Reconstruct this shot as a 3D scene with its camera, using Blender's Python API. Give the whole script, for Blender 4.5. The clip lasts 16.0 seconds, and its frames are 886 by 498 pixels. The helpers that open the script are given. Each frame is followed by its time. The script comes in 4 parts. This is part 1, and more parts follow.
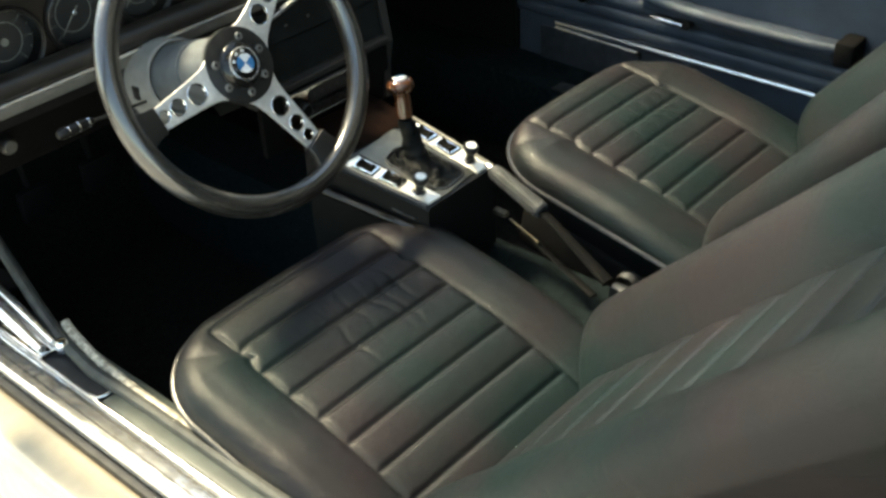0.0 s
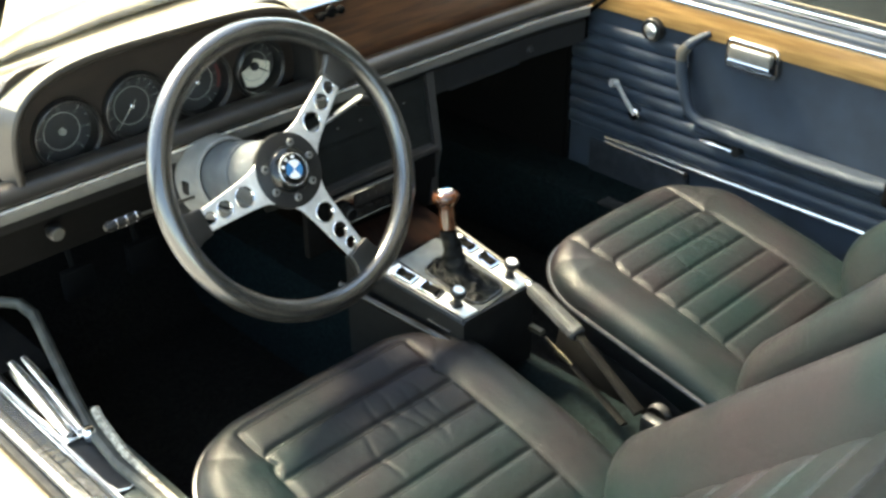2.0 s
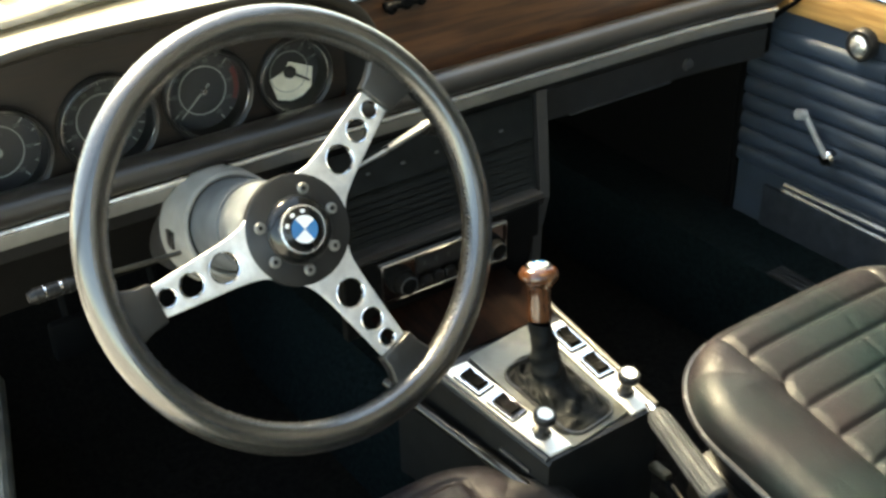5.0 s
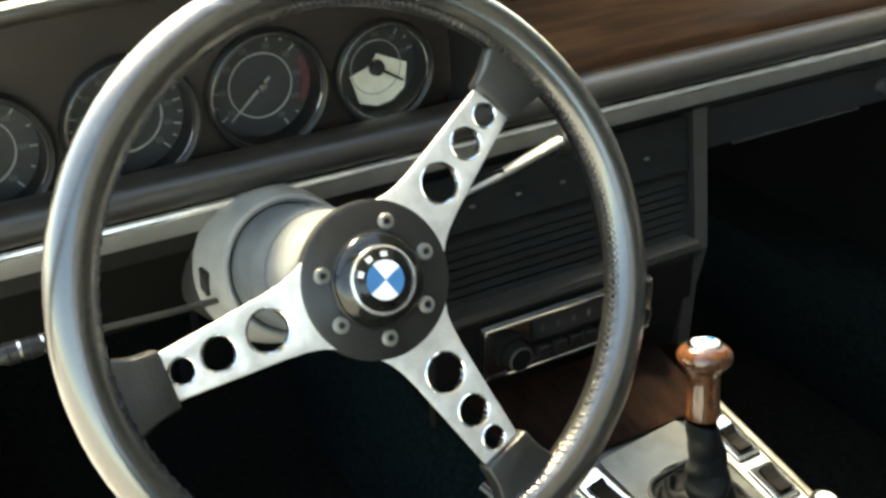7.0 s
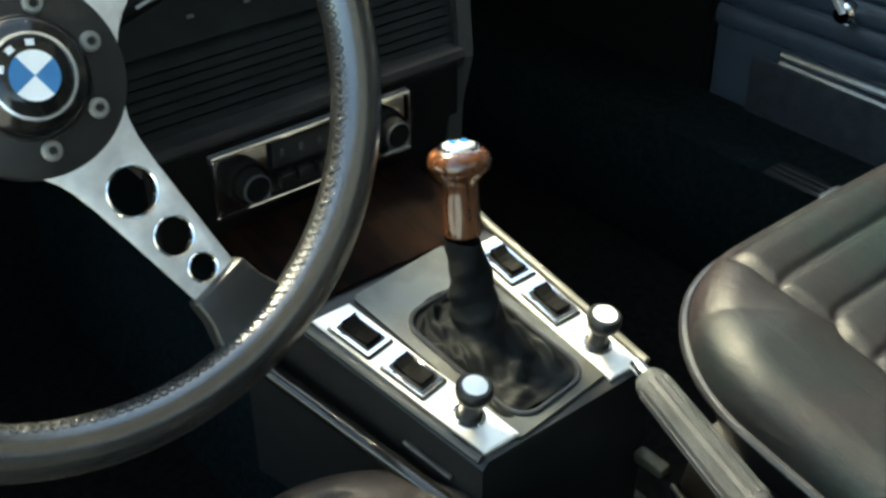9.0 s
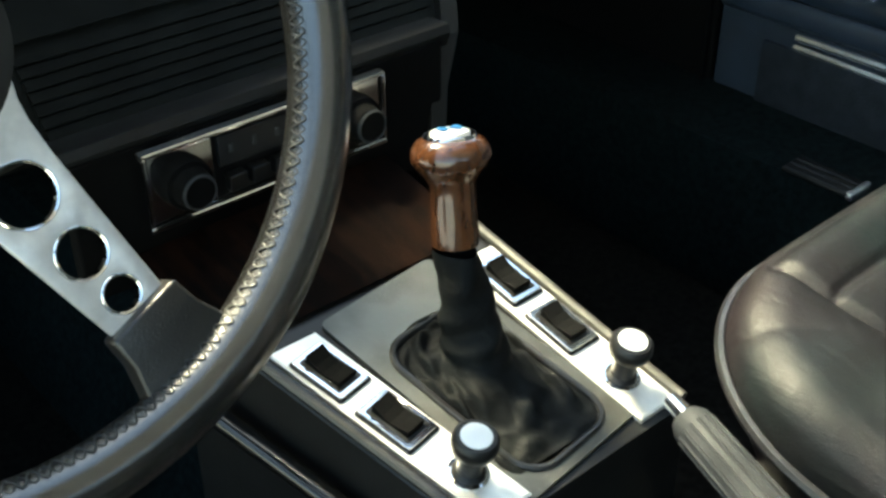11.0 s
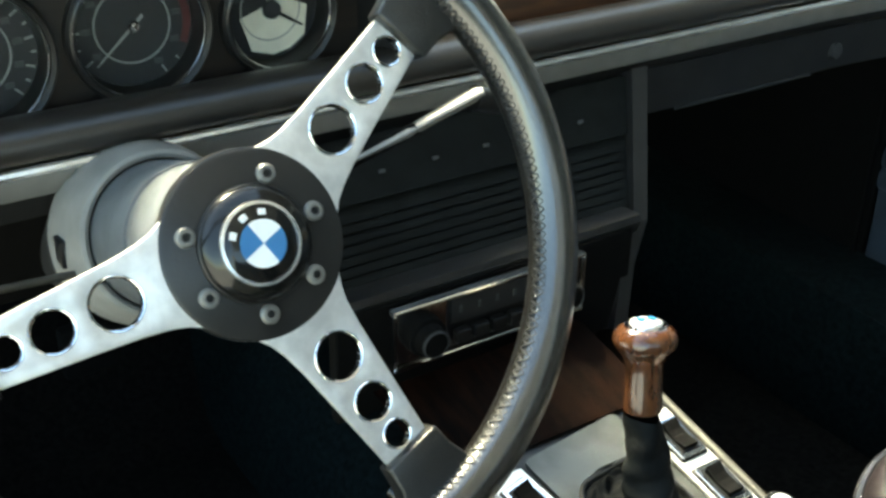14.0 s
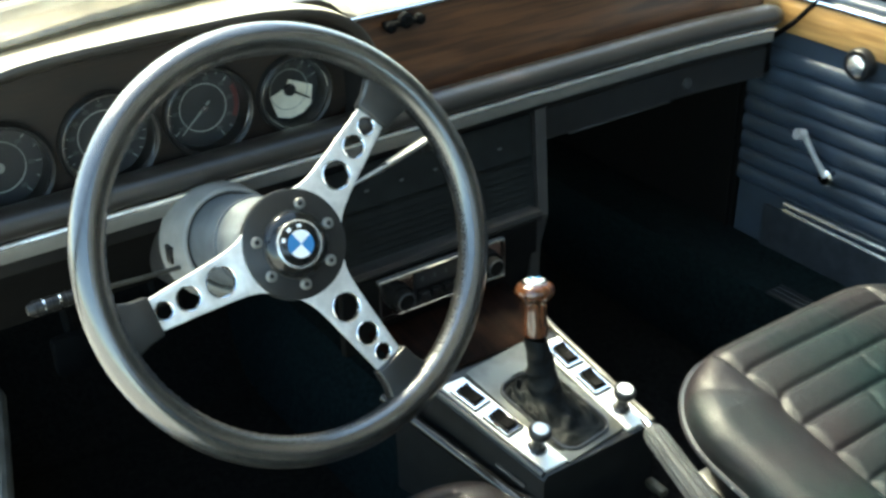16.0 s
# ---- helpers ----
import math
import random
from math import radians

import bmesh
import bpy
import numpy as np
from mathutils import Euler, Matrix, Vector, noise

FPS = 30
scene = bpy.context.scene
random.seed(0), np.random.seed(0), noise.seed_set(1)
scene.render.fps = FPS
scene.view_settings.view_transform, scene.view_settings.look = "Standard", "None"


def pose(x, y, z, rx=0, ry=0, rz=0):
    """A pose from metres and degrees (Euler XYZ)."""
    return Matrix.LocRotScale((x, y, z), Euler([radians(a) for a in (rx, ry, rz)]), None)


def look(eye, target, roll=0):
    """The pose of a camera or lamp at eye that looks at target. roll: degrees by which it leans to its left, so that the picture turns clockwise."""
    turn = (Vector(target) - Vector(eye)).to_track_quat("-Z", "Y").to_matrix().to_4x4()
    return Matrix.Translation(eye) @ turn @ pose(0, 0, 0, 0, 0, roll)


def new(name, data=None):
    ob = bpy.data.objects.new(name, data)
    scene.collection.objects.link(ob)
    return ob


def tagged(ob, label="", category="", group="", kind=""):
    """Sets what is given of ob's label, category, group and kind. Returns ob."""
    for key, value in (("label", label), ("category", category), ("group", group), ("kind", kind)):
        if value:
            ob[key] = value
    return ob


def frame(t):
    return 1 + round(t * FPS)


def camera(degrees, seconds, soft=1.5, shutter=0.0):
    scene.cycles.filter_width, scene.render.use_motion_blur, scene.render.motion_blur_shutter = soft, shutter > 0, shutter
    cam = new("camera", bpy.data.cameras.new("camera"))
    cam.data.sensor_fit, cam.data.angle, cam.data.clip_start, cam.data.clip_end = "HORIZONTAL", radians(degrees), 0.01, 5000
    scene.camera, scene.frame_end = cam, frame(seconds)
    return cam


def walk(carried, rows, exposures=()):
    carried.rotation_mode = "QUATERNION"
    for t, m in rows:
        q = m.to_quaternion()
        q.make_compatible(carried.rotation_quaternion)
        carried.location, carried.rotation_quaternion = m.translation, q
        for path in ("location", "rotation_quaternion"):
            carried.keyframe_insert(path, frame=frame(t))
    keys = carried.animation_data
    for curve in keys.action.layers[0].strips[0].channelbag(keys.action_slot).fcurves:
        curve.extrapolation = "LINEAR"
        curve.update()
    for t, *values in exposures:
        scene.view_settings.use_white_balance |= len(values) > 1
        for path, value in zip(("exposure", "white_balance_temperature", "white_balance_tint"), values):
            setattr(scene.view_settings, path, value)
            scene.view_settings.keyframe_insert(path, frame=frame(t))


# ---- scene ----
cam = camera(42.0, 16.0, soft=2.8, shutter=0.4)
# seconds, place in metres from the steering hub, turn in degrees
PATH = [
    (0, -0.8864, -1.2140, 0.6737, 55.80, 3.04, -48.40),
    (0.5, -0.8609, -1.2129, 0.6710, 57.84, 1.77, -47.39),
    (1, -0.8435, -1.2073, 0.6697, 58.69, 1.59, -46.55),
    (1.5, -0.8437, -1.1861, 0.7070, 58.77, 1.02, -45.52),
    (2, -0.8603, -1.1966, 0.7233, 59.65, 0.43, -44.43),
    (2.5, -0.8764, -1.1996, 0.7404, 60.40, -0.02, -44.05),
    (3, -0.7992, -1.1243, 0.7008, 60.24, -0.31, -43.36),
    (5.5, -0.3979, -0.8194, 0.5019, 60.64, 1.35, -33.81),
    (6, -0.3826, -0.7499, 0.4621, 61.87, 1.08, -33.01),
    (6.5, -0.3380, -0.6659, 0.4243, 61.74, 0.53, -31.23),
    (7, -0.2965, -0.6054, 0.3858, 61.65, 0.68, -30.36),
    (7.5, -0.2735, -0.6130, 0.3415, 61.12, 1.40, -32.16),
    (8, -0.2510, -0.6481, 0.3271, 58.96, 1.65, -35.32),
    (8.5, -0.2146, -0.6083, 0.2903, 57.31, 0.64, -38.15),
    (9, -0.1839, -0.5761, 0.2633, 56.45, 0.23, -39.35),
    (11.5, -0.1054, -0.4456, 0.1750, 56.88, 0.12, -41.25),
    (12, -0.1085, -0.4338, 0.1845, 57.42, 0.40, -37.48),
    (12.5, -0.1323, -0.4471, 0.2002, 61.02, 1.08, -35.84),
    (13, -0.1530, -0.4579, 0.2159, 62.40, 1.20, -34.26),
    (13.5, -0.1898, -0.5125, 0.2580, 62.91, 0.94, -33.02),
    (14, -0.2230, -0.5308, 0.3041, 61.67, -0.87, -32.94),
    (14.5, -0.2641, -0.6120, 0.3619, 61.53, -0.07, -31.84),
    (15, -0.3233, -0.6970, 0.4093, 62.14, -0.06, -32.00),
    (15.5, -0.3831, -0.8052, 0.4715, 61.89, 0.95, -32.75),
    (16, -0.4276, -0.8916, 0.5357, 60.87, 1.29, -34.71),
]
walk(cam, [(t, pose(x, y, z, a, b, c)) for t, x, y, z, a, b, c in PATH], [(0.0, 1.99, 8400, -1), (0.5, 2.40, 7800, 1), (2.5, 2.82, 8200, 1), (5.5, 2.85, 9100, 1), (7.0, 3.0, 9100, 0), (8.5, 2.5, 7700, -6), (11.5, 2.34, 8000, -6), (12.5, 2.52, 8350, -6), (16.0, 2.72, 7150, -7)])

# ---- daylight ----
world = bpy.data.worlds.new("daylight")
scene.world = world
world.use_nodes = True
wn, wl = world.node_tree.nodes, world.node_tree.links
sky = wn.new("ShaderNodeTexSky")
sky.sky_type, sky.sun_disc = "NISHITA", False
SUN_UP, SUN_ROUND = 53.0, -6.0
sky.sun_elevation, sky.sun_rotation = radians(SUN_UP), radians(SUN_ROUND)
wl.new(sky.outputs[0], wn["Background"].inputs[0])
wn["Background"].inputs[1].default_value = 0.15
sun_data = bpy.data.lights.new("sun", "SUN")
sun_data.energy, sun_data.angle, sun_data.color = 2.7, radians(11.0), (1.0, 0.91, 0.78)
sun = new("sun", sun_data)
u, r = radians(SUN_UP), radians(SUN_ROUND)
sun.matrix_world = look((3 * math.sin(r) * math.cos(u), 3 * math.cos(r) * math.cos(u), 3 * math.sin(u)), (0, 0, 0))


# ---- materials ----
def material(name, colour, rough=0.5, metal=0.0, vary=0.15, scale=40.0, bump=0.0, bump_scale=400.0, coat=0.0, spec=0.5, second=None, crease=0.0):
    """A surface with stains, or the leather's painted reflections, at one scale and grain at another."""
    m = bpy.data.materials.new(name)
    m.use_nodes = True
    n, l = m.node_tree.nodes, m.node_tree.links
    b = n["Principled BSDF"]
    b.inputs["Roughness"].default_value = rough
    b.inputs["Metallic"].default_value = metal
    b.inputs["Coat Weight"].default_value = coat
    b.inputs["Coat Roughness"].default_value = 0.12
    b.inputs["Specular IOR Level"].default_value = spec
    co = n.new("ShaderNodeTexCoord")
    big = n.new("ShaderNodeTexNoise")
    big.inputs["Scale"].default_value = scale
    big.inputs["Detail"].default_value = 6
    l.new(co.outputs["Object"], big.inputs["Vector"])
    mix = n.new("ShaderNodeMix")
    mix.data_type = "RGBA"
    other = second or tuple(c * (1 - vary) for c in colour)
    mix.inputs[6].default_value = (*[min(1, c * (1 + vary)) for c in colour], 1)
    mix.inputs[7].default_value = (*other, 1)
    spread = n.new("ShaderNodeMapRange")
    spread.inputs[1].default_value, spread.inputs[2].default_value = 0.36, 0.64
    l.new(big.outputs["Fac"], spread.inputs[0])
    l.new(spread.outputs[0], mix.inputs[0])
    l.new(mix.outputs[2], b.inputs["Base Color"])
    wear = n.new("ShaderNodeMapRange")
    wear.inputs[3].default_value = rough * (1 - 0.6 * vary)
    wear.inputs[4].default_value = min(1.0, rough * (1 + 0.6 * vary))
    fine = n.new("ShaderNodeTexNoise")
    fine.inputs["Scale"].default_value = bump_scale
    fine.inputs["Detail"].default_value = 3
    l.new(co.outputs["Object"], fine.inputs["Vector"])
    l.new(big.outputs["Fac"], wear.inputs[0])
    l.new(wear.outputs[0], b.inputs["Roughness"])
    if crease:
        # soft wrinkles, longer one way than the other
        mp = n.new("ShaderNodeMapping")
        mp.inputs["Scale"].default_value = (1.0, 0.35, 1.0)
        wr = n.new("ShaderNodeTexNoise")
        wr.inputs["Scale"].default_value, wr.inputs["Detail"].default_value, wr.inputs["Distortion"].default_value = 55.0, 4, 1.2
        l.new(co.outputs["Object"], mp.inputs[0])
        l.new(mp.outputs[0], wr.inputs["Vector"])
        cb = n.new("ShaderNodeBump")
        cb.inputs["Strength"].default_value = crease
        cb.inputs["Distance"].default_value = 0.004
        l.new(wr.outputs["Fac"], cb.inputs["Height"])
        l.new(cb.outputs[0], b.inputs["Normal"])
    if bump:
        bp = n.new("ShaderNodeBump")
        bp.inputs["Strength"].default_value = bump
        bp.inputs["Distance"].default_value = 0.002
        l.new(fine.outputs["Fac"], bp.inputs["Height"])
        if crease:
            l.new(cb.outputs[0], bp.inputs["Normal"])
        l.new(bp.outputs[0], b.inputs["Normal"])
    return m


def wood(name, light, dark, rough, coat, along=(1.0, 12.0, 12.0), scale=14.0):
    m = material(name, light, rough, coat=coat, second=dark)
    n, l = m.node_tree.nodes, m.node_tree.links
    co = n.new("ShaderNodeTexCoord")
    mp = n.new("ShaderNodeMapping")
    mp.inputs["Scale"].default_value = along
    tex = n.new("ShaderNodeTexNoise")
    tex.inputs["Scale"].default_value, tex.inputs["Detail"].default_value, tex.inputs["Distortion"].default_value = scale, 8, 0.6
    ramp = n.new("ShaderNodeValToRGB")
    ramp.color_ramp.elements[0].position, ramp.color_ramp.elements[1].position = 0.38, 0.66
    ramp.color_ramp.elements[0].color, ramp.color_ramp.elements[1].color = (*dark, 1), (*light, 1)
    l.new(co.outputs["Object"], mp.inputs[0])
    l.new(mp.outputs[0], tex.inputs["Vector"])
    l.new(tex.outputs["Fac"], ramp.inputs[0])
    l.new(ramp.outputs[0], n["Principled BSDF"].inputs["Base Color"])
    return m


def clear(name, tint=(1, 1, 1), rough=0.02):
    m = bpy.data.materials.new(name)
    m.use_nodes = True
    b = m.node_tree.nodes["Principled BSDF"]
    b.inputs["Base Color"].default_value = (*tint, 1)
    b.inputs["Transmission Weight"].default_value = 1
    b.inputs["Roughness"].default_value = rough
    b.inputs["IOR"].default_value = 1.08
    return m


# Brown and teal patches paint in coloured reflections from around the car.
LEATHER = material("black_leather", (0.0118, 0.0090, 0.0104), 0.45, vary=0.1, scale=4.2, second=(0.0033, 0.0092, 0.0098), bump=0.2, bump_scale=900, spec=0.18, crease=0.22)
GAITER = material("gaiter_leather", (0.0042, 0.0050, 0.0054), 0.64, vary=0.3, scale=30, bump=0.15, bump_scale=900, spec=0.09, crease=0.4)
BOOT = material("boot_leather", (0.011, 0.011, 0.0105), 0.36, vary=0.2, scale=40, bump=0.2, bump_scale=700, spec=0.6, crease=0.08)
PIPING = material("piping_leather", (0.016, 0.016, 0.018), 0.35, bump=0.1)
RIM = material("rim_leather", (0.0085, 0.0083, 0.0077), 0.38, vary=0.35, scale=38, bump=0.16, bump_scale=900, spec=0.3, coat=1.0)
RIM.node_tree.nodes["Principled BSDF"].inputs["Coat IOR"].default_value = 2.0
RIM.node_tree.nodes["Principled BSDF"].inputs["Coat Roughness"].default_value = 0.21
STITCH = material("stitch_cord", (0.020, 0.021, 0.022), 0.55)
VINYL = material("dash_vinyl", (0.017, 0.0155, 0.014), 0.30, vary=0.06, scale=25, bump=0.12, bump_scale=700, spec=0.7)
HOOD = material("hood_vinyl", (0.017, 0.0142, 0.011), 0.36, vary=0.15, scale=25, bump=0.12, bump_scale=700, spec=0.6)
BLACK = material("black_plastic", (0.008, 0.008, 0.008), 0.40, vary=0.2, bump=0.1, spec=0.35)
GLOSS = material("gloss_black", (0.006, 0.006, 0.006), 0.14, vary=0.1, scale=40)
SATIN = material("satin_black", (0.013, 0.013, 0.013), 0.34, vary=0.2, bump=0.08)
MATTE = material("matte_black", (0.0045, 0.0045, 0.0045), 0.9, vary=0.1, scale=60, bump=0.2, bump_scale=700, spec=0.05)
FACE = material("stack_plastic", (0.0046, 0.0058, 0.0056), 0.65, vary=0.25, scale=30, bump=0.2, bump_scale=700, spec=0.11)
RUBBER = material("black_rubber", (0.010, 0.010, 0.010), 0.55, vary=0.3, bump=0.3, bump_scale=500)
# The vinyl is dark; sun glare on its upper faces is put into this colour.
TOP = material("sunlit_dash_top", (0.21, 0.185, 0.128), 0.34, vary=0.2, scale=25, bump=0.10, bump_scale=700, spec=0.7)
GRIP = material("grey_grip_plastic", (0.026, 0.028, 0.030), 0.65, vary=0.2, bump=0.1, spec=0.18)
GREY = material("grey_column_plastic", (0.20, 0.203, 0.196), 0.5, vary=0.15, scale=30, bump=0.15, bump_scale=800, spec=0.3)
SHROUD = material("dark_shroud_plastic", (0.018, 0.020, 0.022), 0.55, vary=0.15, scale=30, bump=0.15, bump_scale=800, spec=0.3)
COLLAR = material("dark_collar_plastic", (0.092, 0.104, 0.113), 0.52, vary=0.2, scale=30, bump=0.15, bump_scale=800, spec=0.22)
ALU = material("brushed_aluminium", (0.74, 0.74, 0.73), 0.42, 0.65, vary=0.08, scale=120, bump=0.05, bump_scale=1500)
PLATE = material("polished_plate", (0.86, 0.83, 0.76), 0.40, 0.55, vary=0.08, scale=60, bump=0.03)
SILL = material("bright_sill_metal", (0.88, 0.88, 0.86), 0.24, 0.85, vary=0.1, scale=40)
RIBBED = material("dented_sill_metal", (0.88, 0.89, 0.86), 0.20, 0.9, vary=0.15, scale=60, bump=0.9, bump_scale=28)
SEAL = material("weathered_seal_rubber", (0.040, 0.042, 0.036), 0.6, vary=0.3, scale=30, bump=0.3, bump_scale=300)
CHROME = material("chrome", (0.85, 0.86, 0.88), 0.09, 1.0, vary=0.03, scale=50)
STRIP = material("satin_strip", (0.22, 0.218, 0.205), 0.44, 0.6, vary=0.05, scale=60, bump=0.05)
DIAL = material("dial_black", (0.010, 0.011, 0.012), 0.5, vary=0.1)
MARK = material("dial_white", (0.20, 0.21, 0.20), 0.6, vary=0.1)
MARK_DIM = material("dial_grey", (0.040, 0.043, 0.043), 0.6, vary=0.1)
PALE = material("pale_gauge_field", (0.62, 0.60, 0.50), 0.5, vary=0.1)
SURROUND = material("light_surround", (0.085, 0.080, 0.068), 0.36, 0.3, vary=0.2, scale=25, bump=0.08)
TRAY = material("satin_tray_metal", (0.10, 0.10, 0.088), 0.38, 0.6, vary=0.25, scale=25, bump=0.08)
MARK_RED = material("dial_red", (0.07, 0.013, 0.012), 0.6, vary=0.1)
MARK_BLUE = material("badge_blue", (0.03, 0.16, 0.36), 0.25, vary=0.1)
MARK_WHITE = material("badge_white", (0.75, 0.78, 0.80), 0.25, vary=0.05)
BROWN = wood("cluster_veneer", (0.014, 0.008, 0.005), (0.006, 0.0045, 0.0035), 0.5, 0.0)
DASH_WOOD = wood("dash_veneer", (0.090, 0.038, 0.016), (0.036, 0.0150, 0.0068), 0.30, 0.4, (0.6, 9, 9))
DOOR_WOOD = wood("door_veneer", (0.40, 0.235, 0.088), (0.24, 0.132, 0.048), 0.30, 0.4, (9, 0.6, 9))
# Shade under the centre stack is put into this veneer's colour and low sheen.
RAMP_WOOD = wood("shaded_ramp_veneer", (0.0085, 0.0033, 0.0018), (0.0018, 0.0010, 0.0008), 0.60, 0.0, (9, 0.6, 9))
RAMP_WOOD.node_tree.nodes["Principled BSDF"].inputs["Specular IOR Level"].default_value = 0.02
KNOB_WOOD = wood("knob_walnut", (0.086, 0.032, 0.013), (0.050, 0.019, 0.009), 0.16, 0.8, (8, 8, 1), 30)
STEP = material("step_paint", (0.045, 0.056, 0.050), 0.45, vary=0.2, scale=20, coat=0.1)
NAVY = material("navy_vinyl", (0.023, 0.034, 0.050), 0.43, vary=0.2, scale=12, bump=0.15, bump_scale=900, spec=0.42)
NAVY_SOFT = material("navy_soft_vinyl", (0.022, 0.032, 0.047), 0.62, vary=0.2, scale=12, bump=0.15, bump_scale=900, spec=0.3)
NAVY_CLOTH = material("navy_cloth", (0.007, 0.0115, 0.018), 0.8, vary=0.3, bump=0.5)
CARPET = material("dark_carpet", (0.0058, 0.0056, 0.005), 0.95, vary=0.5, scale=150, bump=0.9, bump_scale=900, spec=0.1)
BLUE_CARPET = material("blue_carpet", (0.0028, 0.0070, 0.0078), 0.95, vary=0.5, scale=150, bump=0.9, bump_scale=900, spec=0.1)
PAINT = material("cream_paint", (0.56, 0.48, 0.35), 0.25, vary=0.05, coat=0.6)
HEADLINER = material("headliner", (0.62, 0.62, 0.60), 0.9, vary=0.1, bump=0.4)
# Colour raised so that the unseen ground reflects light into the cabin.
BOUNCE_GROUND = material("pale_bounce_ground", (0.46, 0.45, 0.42), 0.9, vary=0.15, scale=3, bump=0.6, bump_scale=120)
WALL = material("garage_wall", (0.018, 0.021, 0.020), 0.9, vary=0.3, scale=2, bump=0.3, bump_scale=60)
GLASS = clear("window_glass", (0.96, 1.0, 0.98))
LENS = clear("dial_glass")
EDGING = material("worn_edging_paint", (0.40, 0.36, 0.28), 0.6, vary=0.5, scale=120, bump=0.4)
BRASS = material("aged_brass", (0.085, 0.07, 0.045), 0.5, 0.6, vary=0.3, scale=90)


# ---- builders ----
def part(name, bm, mat, parent=None, label="", smooth=35.0):
    """Links a bmesh as one mesh object, under a thing or a part."""
    me = bpy.data.meshes.new(name)
    bmesh.ops.recalc_face_normals(bm, faces=bm.faces)
    if smooth:
        for f in bm.faces:
            f.smooth = True
        for e in bm.edges:
            e.smooth = len(e.link_faces) == 2 and e.calc_face_angle(0) < radians(smooth)
    bm.to_mesh(me)
    bm.free()
    me.materials.append(mat)
    ob = new(name, me)
    ob.parent = parent
    return tagged(ob, label)


def thing(name, label, category, m=None, group="", kind=""):
    ob = new(name)
    ob.empty_display_size = 0.05
    if m is not None:
        ob.matrix_world = m
    return tagged(ob, label, category, group, kind)


def box(lo, hi, bevel=0.0, seg=2, bm=None):
    bm = bm or bmesh.new()
    made = bmesh.ops.create_cube(bm, size=1.0)["verts"]
    lo, hi = Vector(lo), Vector(hi)
    for v in made:
        v.co = Vector([(lo[i] + hi[i]) / 2 + v.co[i] * (hi[i] - lo[i]) for i in range(3)])
    if bevel:
        edges = list({e for v in made for e in v.link_edges})
        bmesh.ops.bevel(bm, geom=edges, offset=bevel, segments=seg, profile=0.5, affect="EDGES", clamp_overlap=True)
    return bm


def lathe(profile, seg=40, bm=None, m=None):
    """Turns (radius, height) pairs round z."""
    bm = bm or bmesh.new()
    rings = []
    m = m or Matrix()
    for rad, h in profile:
        if rad < 1e-6:
            rings.append([bm.verts.new(m @ Vector((0, 0, h)))])
        else:
            rings.append([bm.verts.new(m @ Vector((rad * math.cos(2 * math.pi * i / seg), rad * math.sin(2 * math.pi * i / seg), h))) for i in range(seg)])
    for a, b in zip(rings, rings[1:]):
        for i in range(seg):
            j = (i + 1) % seg
            q = [a[i % len(a)], a[j % len(a)], b[j % len(b)], b[i % len(b)]]
            q = [v for k, v in enumerate(q) if v not in q[:k]]
            if len(q) > 2:
                bm.faces.new(q)
    return bm


def tube(points, radius, seg=12, closed=False, bm=None, flat=1.0):
    """A round bar along points; radius may be a list."""
    bm = bm or bmesh.new()
    pts = [Vector(p) for p in points]
    n = len(pts)
    radii = radius if isinstance(radius, (list, tuple)) else [radius] * n
    rings, side = [], None
    for i, p in enumerate(pts):
        a = pts[(i - 1) % n] if closed or i else p
        b = pts[(i + 1) % n] if closed or i < n - 1 else p
        d = (b - a).normalized()
        if side is None:
            side = d.cross(Vector((0.13, 0.21, 1)).normalized())
        side = (side - d * side.dot(d)).normalized()
        up = d.cross(side)
        rings.append([bm.verts.new(p + radii[i] * (side * math.cos(2 * math.pi * k / seg) + up * flat * math.sin(2 * math.pi * k / seg))) for k in range(seg)])
    for i in range(n if closed else n - 1):
        a, b = rings[i], rings[(i + 1) % n]
        for k in range(seg):
            bm.faces.new((a[k], a[(k + 1) % seg], b[(k + 1) % seg], b[k]))
    if not closed:
        bm.faces.new(rings[0][::-1])
        bm.faces.new(rings[-1])
    return bm


def slab(outline, thick, holes=(), bevel=0.0, bm=None, m=None):
    """A flat plate in xy with round holes, from z 0 down to -thick."""
    tmp = bmesh.new()
    loops = [list(outline)] + [[(cx + rr * math.cos(2 * math.pi * i / 28), cy + rr * math.sin(2 * math.pi * i / 28)) for i in range(28)] for cx, cy, rr in holes]
    edges = []
    for loop in loops:
        vs = [tmp.verts.new((x, y, 0)) for x, y in loop]
        edges += [tmp.edges.new((vs[i], vs[(i + 1) % len(vs)])) for i in range(len(vs))]
    bmesh.ops.triangle_fill(tmp, use_beauty=True, use_dissolve=False, edges=edges)
    got = bmesh.ops.extrude_face_region(tmp, geom=list(tmp.faces))
    bmesh.ops.translate(tmp, verts=[g for g in got["geom"] if isinstance(g, bmesh.types.BMVert)], vec=(0, 0, -thick))
    bmesh.ops.recalc_face_normals(tmp, faces=tmp.faces)
    if bevel:
        sharp = [e for e in tmp.edges if len(e.link_faces) == 2 and e.calc_face_angle(0) > 1.0]
        bmesh.ops.bevel(tmp, geom=sharp, offset=bevel, segments=2, profile=0.5, affect="EDGES", clamp_overlap=True)
    if m is not None:
        tmp.transform(m)
    if bm is None:
        return tmp
    me = bpy.data.meshes.new("tmp")
    tmp.to_mesh(me)
    tmp.free()
    bm.from_mesh(me)
    bpy.data.meshes.remove(me)
    return bm


